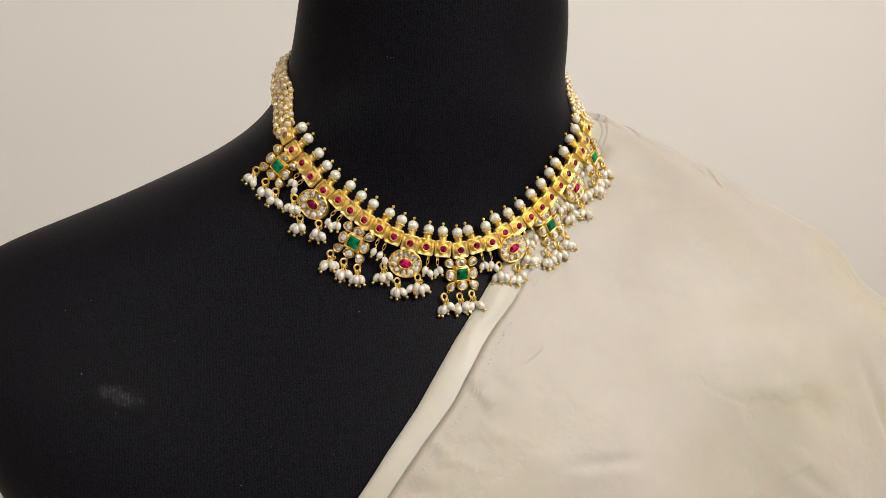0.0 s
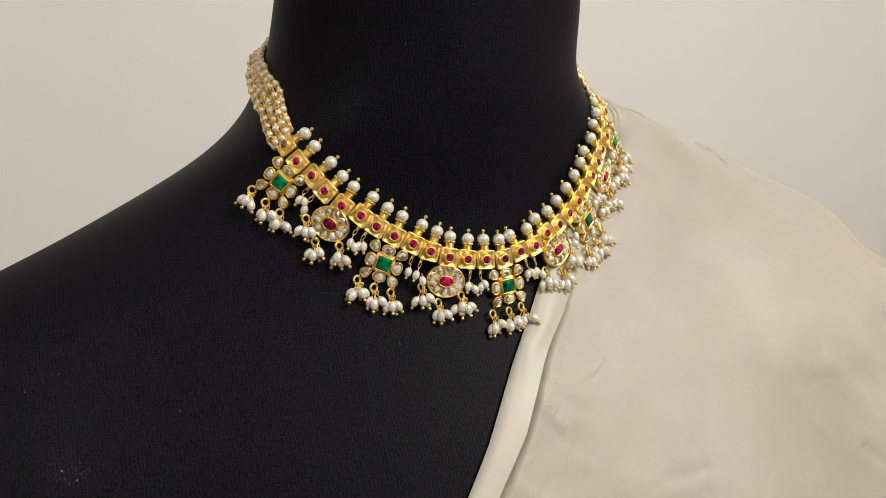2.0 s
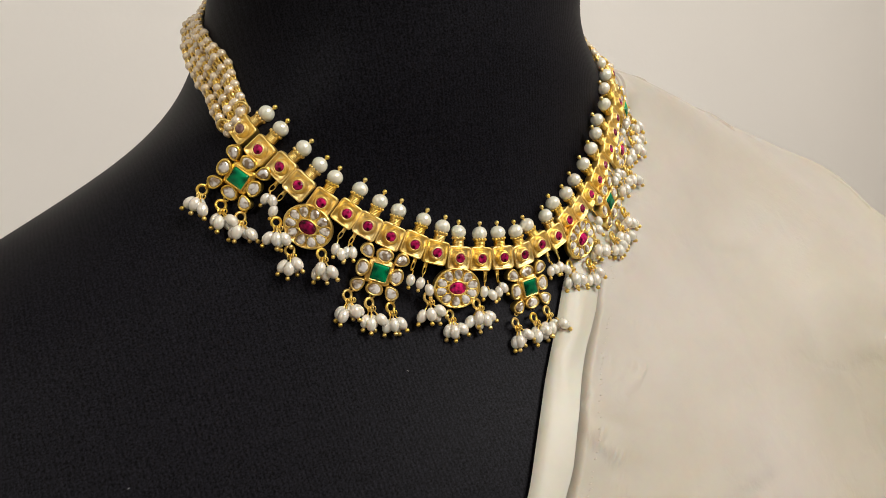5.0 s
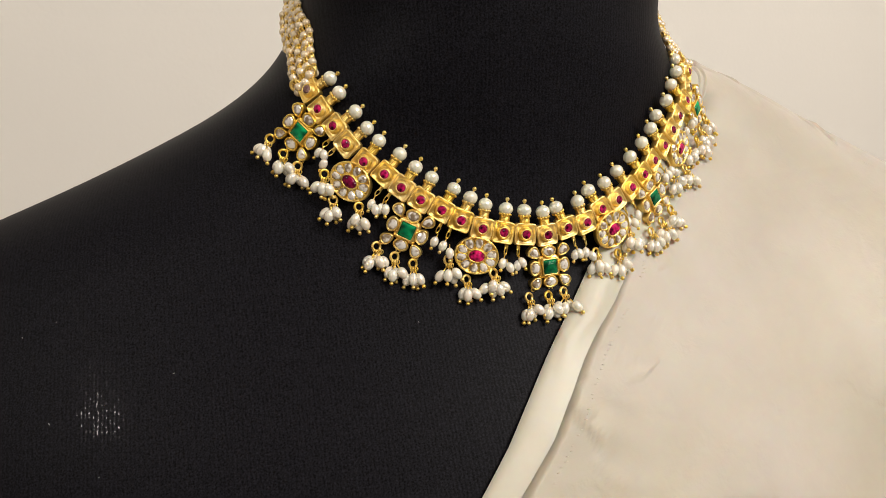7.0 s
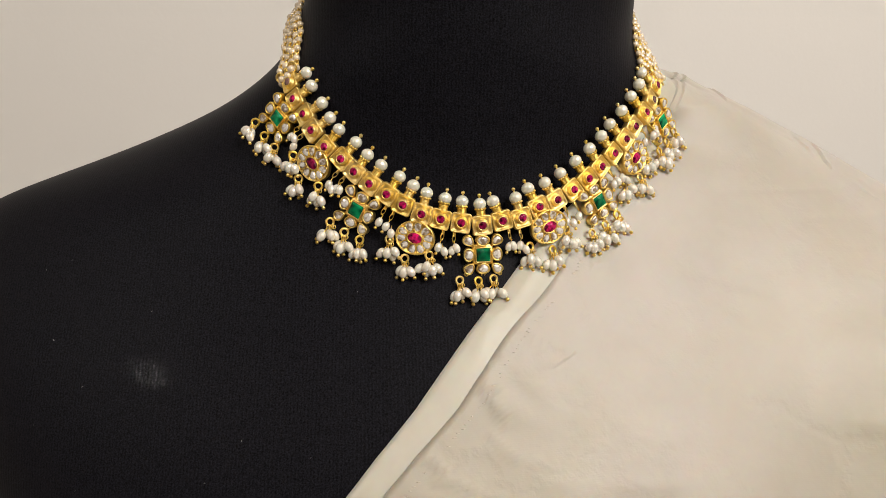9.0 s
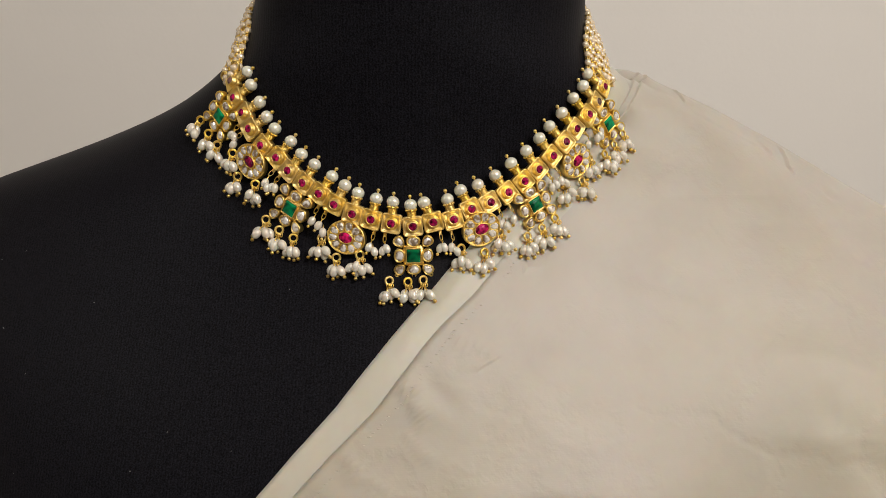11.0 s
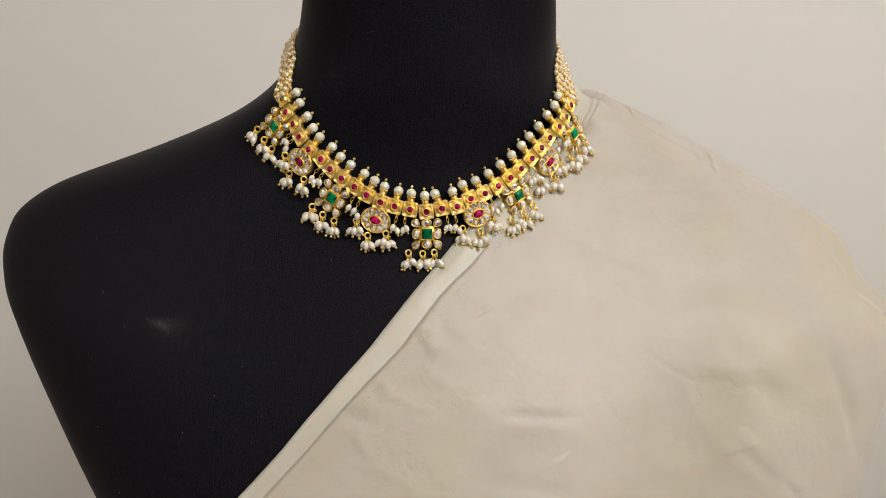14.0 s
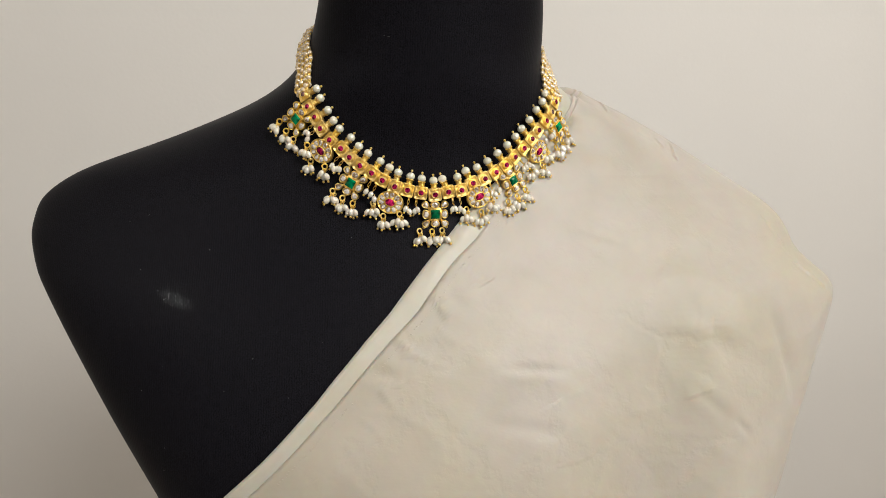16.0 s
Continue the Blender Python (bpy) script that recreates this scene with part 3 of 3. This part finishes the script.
necklace.location = (0, -0.051, 1.33)
HOME = Matrix.Translation((0, 0.051, -1.33))
# where the ruby of each link sits, from end to end, in millimetres
RUBIES = np.array([(-62.1, -26.8, 1387.2), (-59.8, -31.7, 1381.5), (-56.4, -35.2, 1376.7), (-53.5, -37.8, 1371.6), (-49.3, -40.0, 1366.5), (-44.2, -42.0, 1362.8), (-40.0, -43.9, 1358.9), (-35.2, -45.7, 1355.3), (-30.0, -47.5, 1352.2),
                   (-25.0, -49.0, 1349.1), (-19.3, -50.3, 1346.3), (-13.4, -51.2, 1344.7), (-7.0, -51.7, 1343.6), (-0.3, -51.8, 1342.8), (6.1, -51.4, 1344.2), (12.5, -50.6, 1344.9), (18.1, -49.4, 1348.2), (24.0, -47.8, 1350.2),
                   (29.9, -46.1, 1353.2), (35.1, -44.2, 1356.7), (39.9, -42.3, 1360.4), (44.7, -40.2, 1364.6), (49.2, -38.1, 1369.0), (52.9, -35.8, 1373.4), (57.6, -33.0, 1378.0), (61.4, -29.2, 1382.4), (64.5, -23.9, 1387.6)]) * MM
LINKS = len(RUBIES)


def place(origin, x, y, z):
    m = Matrix((x, y, z)).transposed().to_4x4()
    m.translation = origin
    return m


def link_frame(i):
    """A link's pose: along the necklace, up towards its pearl, and out of its face."""
    near = RUBIES[max(0, i - 2)], RUBIES[min(LINKS - 1, i + 2)]
    along = Vector(near[1] - near[0]).normalized()
    u = (i - 13) / 13
    pearl = Vector((4.85 * u ** 3 - 11.3 * u - 0.3, -4.4 * u * u + 0.3, 6.4 - 1.6 * u * u))
    out = along.cross(pearl).normalized()
    up = (pearl - pearl.dot(out) * out).normalized()
    return place(Vector(RUBIES[i]) - 1.85 * MM * out, up.cross(out), up, out)


def link_meshes():
    body = bmesh.new()
    o = square(3.12 * MM, 0.27)
    stack(body, o, [(0.8, -1.5 * MM), (0.96, -1.3 * MM), (1.0, -0.9 * MM), (1.0, 0.7 * MM), (0.98, 0.86 * MM), (0.94, 0.98 * MM), (0.89, 0.98 * MM), (0.84, 0.8 * MM), (0.76, 0.5 * MM), (0.66, 0.38 * MM), (0.3, 0.36 * MM)])
    bezel = bmesh.new()
    stack(bezel, ellipse(MM, MM), [(2.2, 0.3 * MM), (1.95, 0.55 * MM), (1.76, 0.95 * MM), (1.66, 1.45 * MM), (1.58, 1.66 * MM), (1.4, 1.72 * MM), (1.24, 1.66 * MM), (1.16, 1.3 * MM)])
    stone = bmesh.new()
    stack(stone, ellipse(1.22 * MM, 1.22 * MM, 9), [(1.0, 1.3 * MM), (1.0, 1.62 * MM), (0.74, 1.86 * MM), (0.42, 1.92 * MM)])
    stem = bmesh.new()
    turn = Matrix.Translation((0, 2.9 * MM, -0.3 * MM)) @ Matrix.Rotation(-math.pi / 2, 4, "X")
    stack(stem, ellipse(1.3 * MM, 1.3 * MM, 14), [(1.12, 0), (1.03, 0.2 * MM), (1.0, 0.6 * MM), (1.05, 1.1 * MM), (1.16, 1.5 * MM), (1.24, 1.85 * MM), (1.1, 2.0 * MM)], turn)
    for k in range(4):
        ring(stem, 1.36 * MM, 0.2 * MM, turn @ Matrix.Translation((0, 0, (0.2 + 0.34 * k) * MM)) @ Matrix.Rotation(0.09, 4, "X"), 16, 5)
    for k in range(12):
        a = 2 * math.pi * k / 12
        ball(stem, 0.34 * MM, turn @ Matrix.Translation((1.58 * MM * math.cos(a), 1.58 * MM * math.sin(a), 1.9 * MM)), 6, 5)
    pin = bmesh.new()
    ball(pin, 0.62 * MM, Matrix.Translation((0, 8.95 * MM, -0.3 * MM)), 10, 7)
    stack(pin, ellipse(0.25 * MM, 0.25 * MM, 8), [(1, 7.9 * MM), (1, 8.9 * MM)], Matrix.Translation((0, 0, -0.3 * MM)) @ Matrix.Rotation(-math.pi / 2, 4, "X"))
    return (mesh_of(body, "link", SATIN), mesh_of(bezel, "bezel", SATIN), mesh_of(stone, "ruby", RUBY, False), mesh_of(stem, "stem", GOLD), mesh_of(pin, "pin_head", GOLD))


def pearl_mesh(name, r, stretch, mat, seed, uneven=0.05):
    bm = bmesh.new()
    ball(bm, r, Matrix(), 16, 11)
    for v in bm.verts:
        k = 1 + uneven * noise.noise(v.co * (0.6 / r) + Vector((seed * 7.3, 0, 0)))
        v.co = Vector((v.co.x * k, v.co.y * k * stretch, v.co.z * k))
    return mesh_of(bm, name, mat)


LINK, BEZEL, STONE, STEM, PIN = link_meshes()
SMOKY_STONE = STONE.copy()
SMOKY_STONE.materials[0] = SMOKY
ROUND = [pearl_mesh("pearl", 2.04 * MM, 0.94, PEARL, s, 0.09) for s in range(4)]
RICE = [pearl_mesh("pearl", 1.36 * MM, 1.38, BAROQUE, s + 9, 0.1) for s in range(4)]
GRAIN = [pearl_mesh("pearl", 1.24 * MM, 0.94, SEED, s + 20, 0.08) for s in range(3)]

# how far each pearl's stem leans along the necklace, in degrees
LEANS = [5, -6, 4, 2, -8, -8, -2, -7, 0, 4, -4, -2, -4, 0, -11, 0, -2, -4, 4, 6, 10, 12, 5, 8, 14, 11, 3]
rng = random.Random(4)
axes = []
for i in range(LINKS):
    m = link_frame(i)
    axes.append(m)
    wobble = pose(0, 0, rng.uniform(-0.2, 0.2) * MM, rng.uniform(-4, 4), rng.uniform(-4, 4), rng.uniform(-3.5, 3.5))
    link = put("link", LINK, necklace, HOME @ m @ wobble, "square dished gold link")
    put("bezel", BEZEL, link)
    put("ruby" if i not in (0, 25) else "smoky_stone", STONE if i not in (0, 25) else SMOKY_STONE, link, pose(0, 0, 0, 0, 0, rng.uniform(0, 360)), "round pink-red ruby" if i not in (0, 25) else "round smoky brown stone")
    lean = pose(0, 0, 0, rng.uniform(-3, 3), 0, -LEANS[i])
    reach = 6.6 + 0.7 * ((i - 13) / 13) ** 2 + 0.3 * (i > 18)
    put("stem", STEM, link, lean @ Matrix.Diagonal((1, reach / 6.25, 1, 1)), "coiled gold stem with a beaded cup")
    put("pearl", ROUND[rng.randrange(4)], link, lean @ pose(0, reach * MM, -0.3 * MM, 0, rng.uniform(0, 360), 0), "round white pearl")
    put("pin_head", PIN, link, lean @ pose(0, (reach - 6.25) * MM, 0))


def flower_meshes():
    """A square heart with eight petals round it: gold setting, green stone, petal stones."""
    setting, petals = bmesh.new(), []
    stack(setting, square(3.3 * MM, 0.3), [(0.9, -1.9 * MM), (1, -1.5 * MM), (1, -0.4 * MM), (0.9, 0)])
    stack(setting, square(2.45 * MM, 0.14), [(1.0, -1.4 * MM), (1.0, 0.8 * MM), (0.95, 1.05 * MM), (0.87, 1.05 * MM), (0.84, 0.5 * MM)])
    for k in range(8):
        corner = k % 2
        out = Matrix.Rotation(math.pi / 4 * k, 4, "Z") @ Matrix.Translation(((6.15 if corner else 4.35) * MM, 0, 0))
        o = drop_outline(1.62 * MM, 2.0 * MM, 0.34) if corner else drop_outline(2.2 * MM, 1.8 * MM, 0.14)
        stack(setting, o, [(0.88, -1.9 * MM), (1.0, -1.6 * MM), (1.04, -0.4 * MM), (1.03, 0.3 * MM), (0.97, 0.6 * MM), (0.88, 0.7 * MM), (0.78, 0.62 * MM), (0.72, 0.3 * MM)], out)
        stone = bmesh.new()
        small = [(x * 0.74, y * 0.74) for x, y in (o[::2])]
        stack(stone, small, [(1.0, 0.25 * MM), (0.97, 0.55 * MM), (0.8, 0.82 * MM), (0.5, 0.98 * MM), (0.2, 1.03 * MM)], out)
        petals.append(mesh_of(stone, "petal_stone", POLKI, False))
    for x, y in ((-5.3, -6.2), (0, -6.4), (5.3, -6.2)):
        ring(setting, 0.55 * MM, 0.28 * MM, Matrix.Translation((x * MM, y * MM, -0.4 * MM)), 10, 5)
    green = bmesh.new()
    stack(green, square(2.06 * MM, 0.12), [(1.0, 0.4 * MM), (1.0, 0.8 * MM), (0.8, 1.2 * MM), (0.45, 1.42 * MM)])
    return mesh_of(setting, "setting", GOLD), mesh_of(green, "emerald", EMERALD, False), petals


def oval_meshes():
    setting, stones, cells = bmesh.new(), [], []
    A, B = 6.3 * MM, 5.35 * MM
    stack(setting, ellipse(A, B, 32), [(0.88, -1.8 * MM), (1.0, -1.4 * MM), (1.0, 0.4 * MM), (0.97, 0.62 * MM), (0.93, 0.62 * MM), (0.9, 0.2 * MM), (0.3, 0.2 * MM)])
    rim = bmesh.new()
    stack(rim, ellipse(2.65 * MM, 1.95 * MM, 20), [(1.05, 0.1 * MM), (1.0, 0.95 * MM), (0.94, 1.1 * MM), (0.86, 1.1 * MM), (0.83, 0.6 * MM)])
    for k in range(10):
        a = 2 * math.pi * (k + 0.5) / 10
        x, y = 4.3 * MM * math.cos(a), 3.45 * MM * math.sin(a)
        turn = Matrix.Translation((x, y, 0)) @ Matrix.Rotation(math.atan2(y / B, x / A), 4, "Z")
        o = drop_outline(1.25 * MM, 1.56 * MM, 0.24, 16)
        cell = bmesh.new()
        stack(cell, o, [(1.1, 0.1 * MM), (1.08, 0.5 * MM), (1.02, 0.68 * MM), (0.92, 0.66 * MM), (0.88, 0.35 * MM)], turn)
        cells.append(mesh_of(cell, "cell", GOLD))
        s = bmesh.new()
        stack(s, o[::2], [(0.9, 0.3 * MM), (0.88, 0.5 * MM), (0.6, 0.84 * MM), (0.28, 0.94 * MM)], turn)
        stones.append(mesh_of(s, "petal_stone", POLKI, False))
    red = bmesh.new()
    stack(red, ellipse(2.25 * MM, 1.6 * MM, 12), [(1.0, 0.5 * MM), (1.0, 0.9 * MM), (0.74, 1.3 * MM), (0.4, 1.45 * MM)])
    return mesh_of(setting, "setting", GOLD), mesh_of(red, "oval_ruby", RUBY, False), stones, cells + [mesh_of(rim, "cell", GOLD)]


def hanger_meshes():
    """A round gold ring with wire loops, and a wire with a bead at its foot for one pearl."""
    r = bmesh.new()
    ring(r, 1.2 * MM, 0.4 * MM, Matrix.Rotation(0.35, 4, "Y"), 16, 7)
    loop = bmesh.new()
    ring(loop, 0.6 * MM, 0.2 * MM, Matrix.Rotation(math.pi / 2, 4, "Y"), 10, 5)
    wire_end = bmesh.new()
    tube(wire_end, [Vector((0, 2.9 * MM, 0)), Vector((0, 0, 0)), Vector((0, -2.1 * MM, 0))], 0.2 * MM)
    ball(wire_end, 0.62 * MM, Matrix.Translation((0, -2.35 * MM, 0)), 10, 7)
    tab = bmesh.new()
    box(tab, -0.45 * MM, 0.45 * MM, -4.5 * MM, -3.0 * MM, -0.6 * MM, 0.1 * MM)
    ring(tab, 0.8 * MM, 0.19 * MM, Matrix.Translation((0, -5.1 * MM, -0.2 * MM)) @ Matrix.Rotation(0.7, 4, "Y") @ Matrix.Diagonal((0.75, 1.5, 1, 1)), 12, 5)
    return mesh_of(r, "ring", GOLD), mesh_of(wire_end, "pearl_wire", GOLD), mesh_of(tab, "dropper", GOLD), mesh_of(loop, "wire_loop", GOLD)


RING, WIRE_END, TAB, LOOP = hanger_meshes()
FLOWER, GREEN, PETALS = flower_meshes()
OVAL, RED, PETALS_OVAL, CELLS = oval_meshes()


def hang_frame(p, towards, clear):
    """A frame at p that lies on the bust, its -y axis pointing as far as it can towards the given way."""
    e = 0.002
    s = lambda x, z: skin(x, z)
    nx = (s(p.x + e, p.z) - s(p.x - e, p.z)) / (2 * e)
    nz = (s(p.x, p.z + e) - s(p.x, p.z - e)) / (2 * e)
    out = Vector((nx, -1, nz)).normalized()
    down = (towards - towards.dot(out) * out).normalized()
    q = Vector((p.x, min(p.y, s(p.x, p.z) - clear), p.z))
    return place(q, (-down).cross(out), -down, out)


def bunch(anchor, towards, count, spread=30.0):
    """A ring with a fan of rice pearls, lying on the bust."""
    m = hang_frame(anchor, towards, 1.9 * MM)
    # the bunch hangs between the plumb line and the slope of the chest
    out = (m.to_3x3() @ Vector((0, 0, 1)) + Vector((0, -0.8, 0))).normalized()
    drop = (towards - towards.dot(out) * out).normalized()
    m = place(m.translation, (-drop).cross(out), -drop, out)
    top = put("pearl_drop", RING, necklace, HOME @ m, "gold ring with a cluster of white rice pearls")
    for k in range(count):
        a = (k - (count - 1) / 2) * spread * 3 / count + rng.uniform(-11, 11)
        reach = (4.6 + rng.uniform(-0.9, 0.8)) * MM
        t = m @ pose(0, -1.2 * MM, (0.0, 1.5, 0.3, 1.7, 0.6)[k % 5] * MM, 0, 0, a) @ pose(0, -reach + 1.2 * MM, 0, rng.uniform(-8, 8), 0, 0)
        p = t.translation
        over = p.y - (skin(p.x, p.z) - 1.5 * MM)
        if over > 0:
            t.translation = p - Vector((0, over, 0))
        local = m.inverted() @ t
        put("wire_loop", LOOP, top, pose(0.45 * (k - 1) * MM, -1.5 * MM, 0.1 * MM, 0, 28 * (k - 1), 0))
        put("pearl_wire", WIRE_END, top, local)
        put("pearl", RICE[rng.randrange(4)], top, local @ pose(0, 0, 0, 0, rng.uniform(0, 360), 0))


# pendants hang from every third link: where the stone in the middle of each sits, in millimetres
PENDANTS = {1: (-65.5, -29.4, 1375.5), 4: (-53.6, -38.6, 1361.2), 7: (-39.7, -45.1, 1347.0), 10: (-21.4, -50.3, 1338.8), 13: (0.0, -51.9, 1333.6), 16: (21.4, -50.2, 1342.0), 19: (39.3, -43.6, 1349.2), 22: (53.9, -35.5, 1362.9), 25: (66.2, -26.5, 1375.1)}
DOWN = Vector((0, 0, -1))
for i in range(LINKS):
    m = axes[i]
    local_down = -(m.to_3x3() @ Vector((0, 1, 0)))
    if i in PENDANTS:
        flower = (i - 1) % 6 == 0
        c = Vector(PENDANTS[i]) * MM
        face = Vector((9.6 * c.x, -1, 0.03)).normalized()
        up = Vector(RUBIES[i]) - c
        up = (up - face * face.dot(up)).normalized()
        t = place(c - 1.4 * MM * face, up.cross(face), up, face)
        # on the bare side the bunches swing out a little, on the covered one they hang lower
        sag = Vector((-0.8 if i < 13 else -2.0 if i == 13 else -1.0, 0, -0.5 if i < 14 else -1.2)) * MM
        if flower:
            pendant = put("flower_pendant", FLOWER, necklace, HOME @ t, "gold flower pendant with polki petals round an emerald")
            put("emerald", GREEN, pendant, None, "square green emerald")
            for s in PETALS:
                put("petal_stone", s, pendant)
            for x, y in ((-5.7, -7.0), (0.1, -7.4), (4.9 if i == 13 else 5.7, -7.0)):
                a = t @ Vector((x * MM, y * MM, 0)) + sag
                aside = Vector((-0.45, 0.3, 0)) if i == 1 and x < 0 else local_down * 0.2
                bunch(a, aside + DOWN, rng.choice((4, 4, 5)))
        else:
            pendant = put("oval_pendant", OVAL, necklace, HOME @ t, "oval gold pendant with polki stones round a ruby")
            put("oval_ruby", RED, pendant, None, "oval dark red ruby")
            for s in CELLS:
                put("cell", s, pendant)
            for s in PETALS_OVAL:
                put("petal_stone", s, pendant)
            for deg in (-72, -6, 60):
                a = t @ Vector((7.3 * MM * math.sin(radians(deg)), -6.5 * MM * math.cos(radians(deg)), 0)) + sag
                bunch(a, local_down * 0.2 + DOWN, rng.choice((4, 4, 5)))
    elif 0 < i < LINKS - 1:
        m = m @ Matrix.Translation(((-1.7 if i % 3 == 0 else 1.7) * MM, 0, 0))
        d = put("dropper", TAB, necklace, HOME @ m, "small gold dropper with rice pearls")
        end = m @ Vector((0, -6.1 * MM, -0.2 * MM))
        f = hang_frame(end, local_down * 0.5 + DOWN, 1.6 * MM)
        for k in range(1 if i % 5 == 3 else 2):
            t = f @ pose((-0.7 + 1.5 * k + rng.uniform(-0.3, 0.3)) * MM, -(2.3 + (1.5 if i % 2 else -0.2) * k + rng.uniform(-0.2, 0.5)) * MM, 0.5 * MM * k, 0, 0, -20 + 34 * k + rng.uniform(-10, 10)) @ Matrix.Scale(0.88, 4)
            local = m.inverted() @ t
            put("pearl_wire", WIRE_END, d, local)
            put("pearl", RICE[rng.randrange(4)], d, local)

# side chains: strands of seed pearls that run from the end links round the back of the neck
STRANDS, BEADS = 7, 31
# the band's outer and inner edge on one side, from the end link to the nape, in millimetres
OUTER = np.array([(64, -22.5, 1387), (65, -13, 1394.5), (66, -3, 1402.5), (65.5, 7, 1412), (62, 18, 1420.5), (52, 33, 1428), (33, 50, 1437), (0, 58, 1444)]) * MM
INNER = np.array([(58, -24, 1391.5), (58.5, -17, 1401), (59, -10, 1408.5), (58.5, 1, 1415), (55, 14, 1423), (48, 27, 1433), (32, 42, 1445), (0, 48, 1452)]) * MM


def clear_of_form(p, clear):
    """Pushes a point level outwards until it lies clear of the form."""
    x, y = form_section(p.z, np.radians(np.arange(-180, 180, 1.0)))
    mid = float(np.interp(p.z, Z_FINE, FORM_FINE[1]))
    k = int(np.argmin(np.abs(np.angle(np.exp(1j * (np.arctan2(x, -(y - mid)) - math.atan2(p.x, -(p.y - mid))))))))
    need, have = math.hypot(float(x[k]), float(y[k]) - mid) + clear, math.hypot(p.x, p.y - mid)
    return p if have >= need else Vector((p.x * need / have, mid + (p.y - mid) * need / have, p.z))


def along(points, s):
    """A point a share s of the way along a line of points."""
    far = np.concatenate([[0], np.linalg.norm(np.diff(points, axis=0), axis=1).cumsum()])
    return np.array([np.interp(s * far[-1], far, points[:, k]) for k in range(3)])


for side in (-1, 1):
    end = axes[0] if side < 0 else axes[-1]
    for k in range(STRANDS):
        share = k / (STRANDS - 1)
        wirework, line = bmesh.new(), []
        for i in range(BEADS):
            s = i / (BEADS - 1)
            q = along(INNER, s) * share + along(OUTER, s) * (1 - share)
            if side > 0:
                q[0] += 3.4 * MM * (1 - share) * max(0.0, 1 - s / 0.4) * min(1.0, s / 0.03)
            else:
                q[0] -= 0.8 * MM * (1 - share) * max(0.0, 1 - s / 0.4)
            p = clear_of_form(Vector((side * q[0], q[1], q[2])), (1.0 + 0.9 * (k % 2)) * MM)
            line.append(p + Vector((rng.uniform(-0.4, 0.4), rng.uniform(-0.4, 0.4), rng.uniform(-0.4, 0.4))) * MM)
        for a, b in zip(line, line[1:]):
            d = b - a
            u = d.normalized()
            tube(wirework, [a, a + d * 0.5, b], 0.2 * MM, 5)
            for n, s in enumerate((0.36, 0.5, 0.64)):
                ring(wirework, 0.72 * MM, 0.34 * MM, Matrix.Translation(a + d * s) @ u.to_track_quat("X", "Z").to_matrix().to_4x4() @ Matrix.Rotation(1.5 * n + k, 4, "X"), 9, 5, 1.4)
        strand = put("side_chain", mesh_of(wirework, "side_chain", GOLD), necklace, HOME, "gold link chain strung with small cream pearls")
        for i in range(BEADS - 1):
            put("pearl", GRAIN[rng.randrange(3)], strand, Matrix.Translation(line[i] + (line[i + 1] - line[i]) * 0.02))
    hook = bmesh.new()
    for y in (3.4, -3.0):
        ring(hook, 1.5 * MM, 0.42 * MM, end @ Matrix.Translation((side * 4.1 * MM, y * MM, 0.5 * MM)) @ Matrix.Rotation(0.5, 4, "Y"), 18, 7)
    part("end_ring", hook, GOLD, necklace).matrix_basis = HOME

# ---- lint on the black knit ----
fluff = bmesh.new()
lr = random.Random(11)
for _ in range(26):
    x, z = lr.uniform(-0.15, 0.0), lr.uniform(1.2, 1.33)
    if x > edge_x(z) - 0.006:
        continue
    p = Vector((x, form_front(x, z) - 0.0004, z))
    d = Vector((lr.uniform(-1, 1), 0.1, lr.uniform(-1, 1))).normalized() * lr.uniform(0.0001, 0.0003)
    tube(fluff, [p - d, p, p + d], lr.uniform(0.00003, 0.00009), 4)
for _ in range(4):
    x, z = -0.024 + lr.gauss(0, 0.0012), 1.413 + lr.gauss(0, 0.001)
    p = Vector((x, form_front(x, z) - 0.0003, z))
    d = Vector((lr.uniform(-1, 1), 0.0, lr.uniform(-1, 1))).normalized() * 0.00035
    tube(fluff, [p - d, p, p + d], 0.00003, 4)
tagged(put("lint", mesh_of(fluff, "lint", DUST)), "tiny white lint specks on the black knit", "lint", "", "stuff")
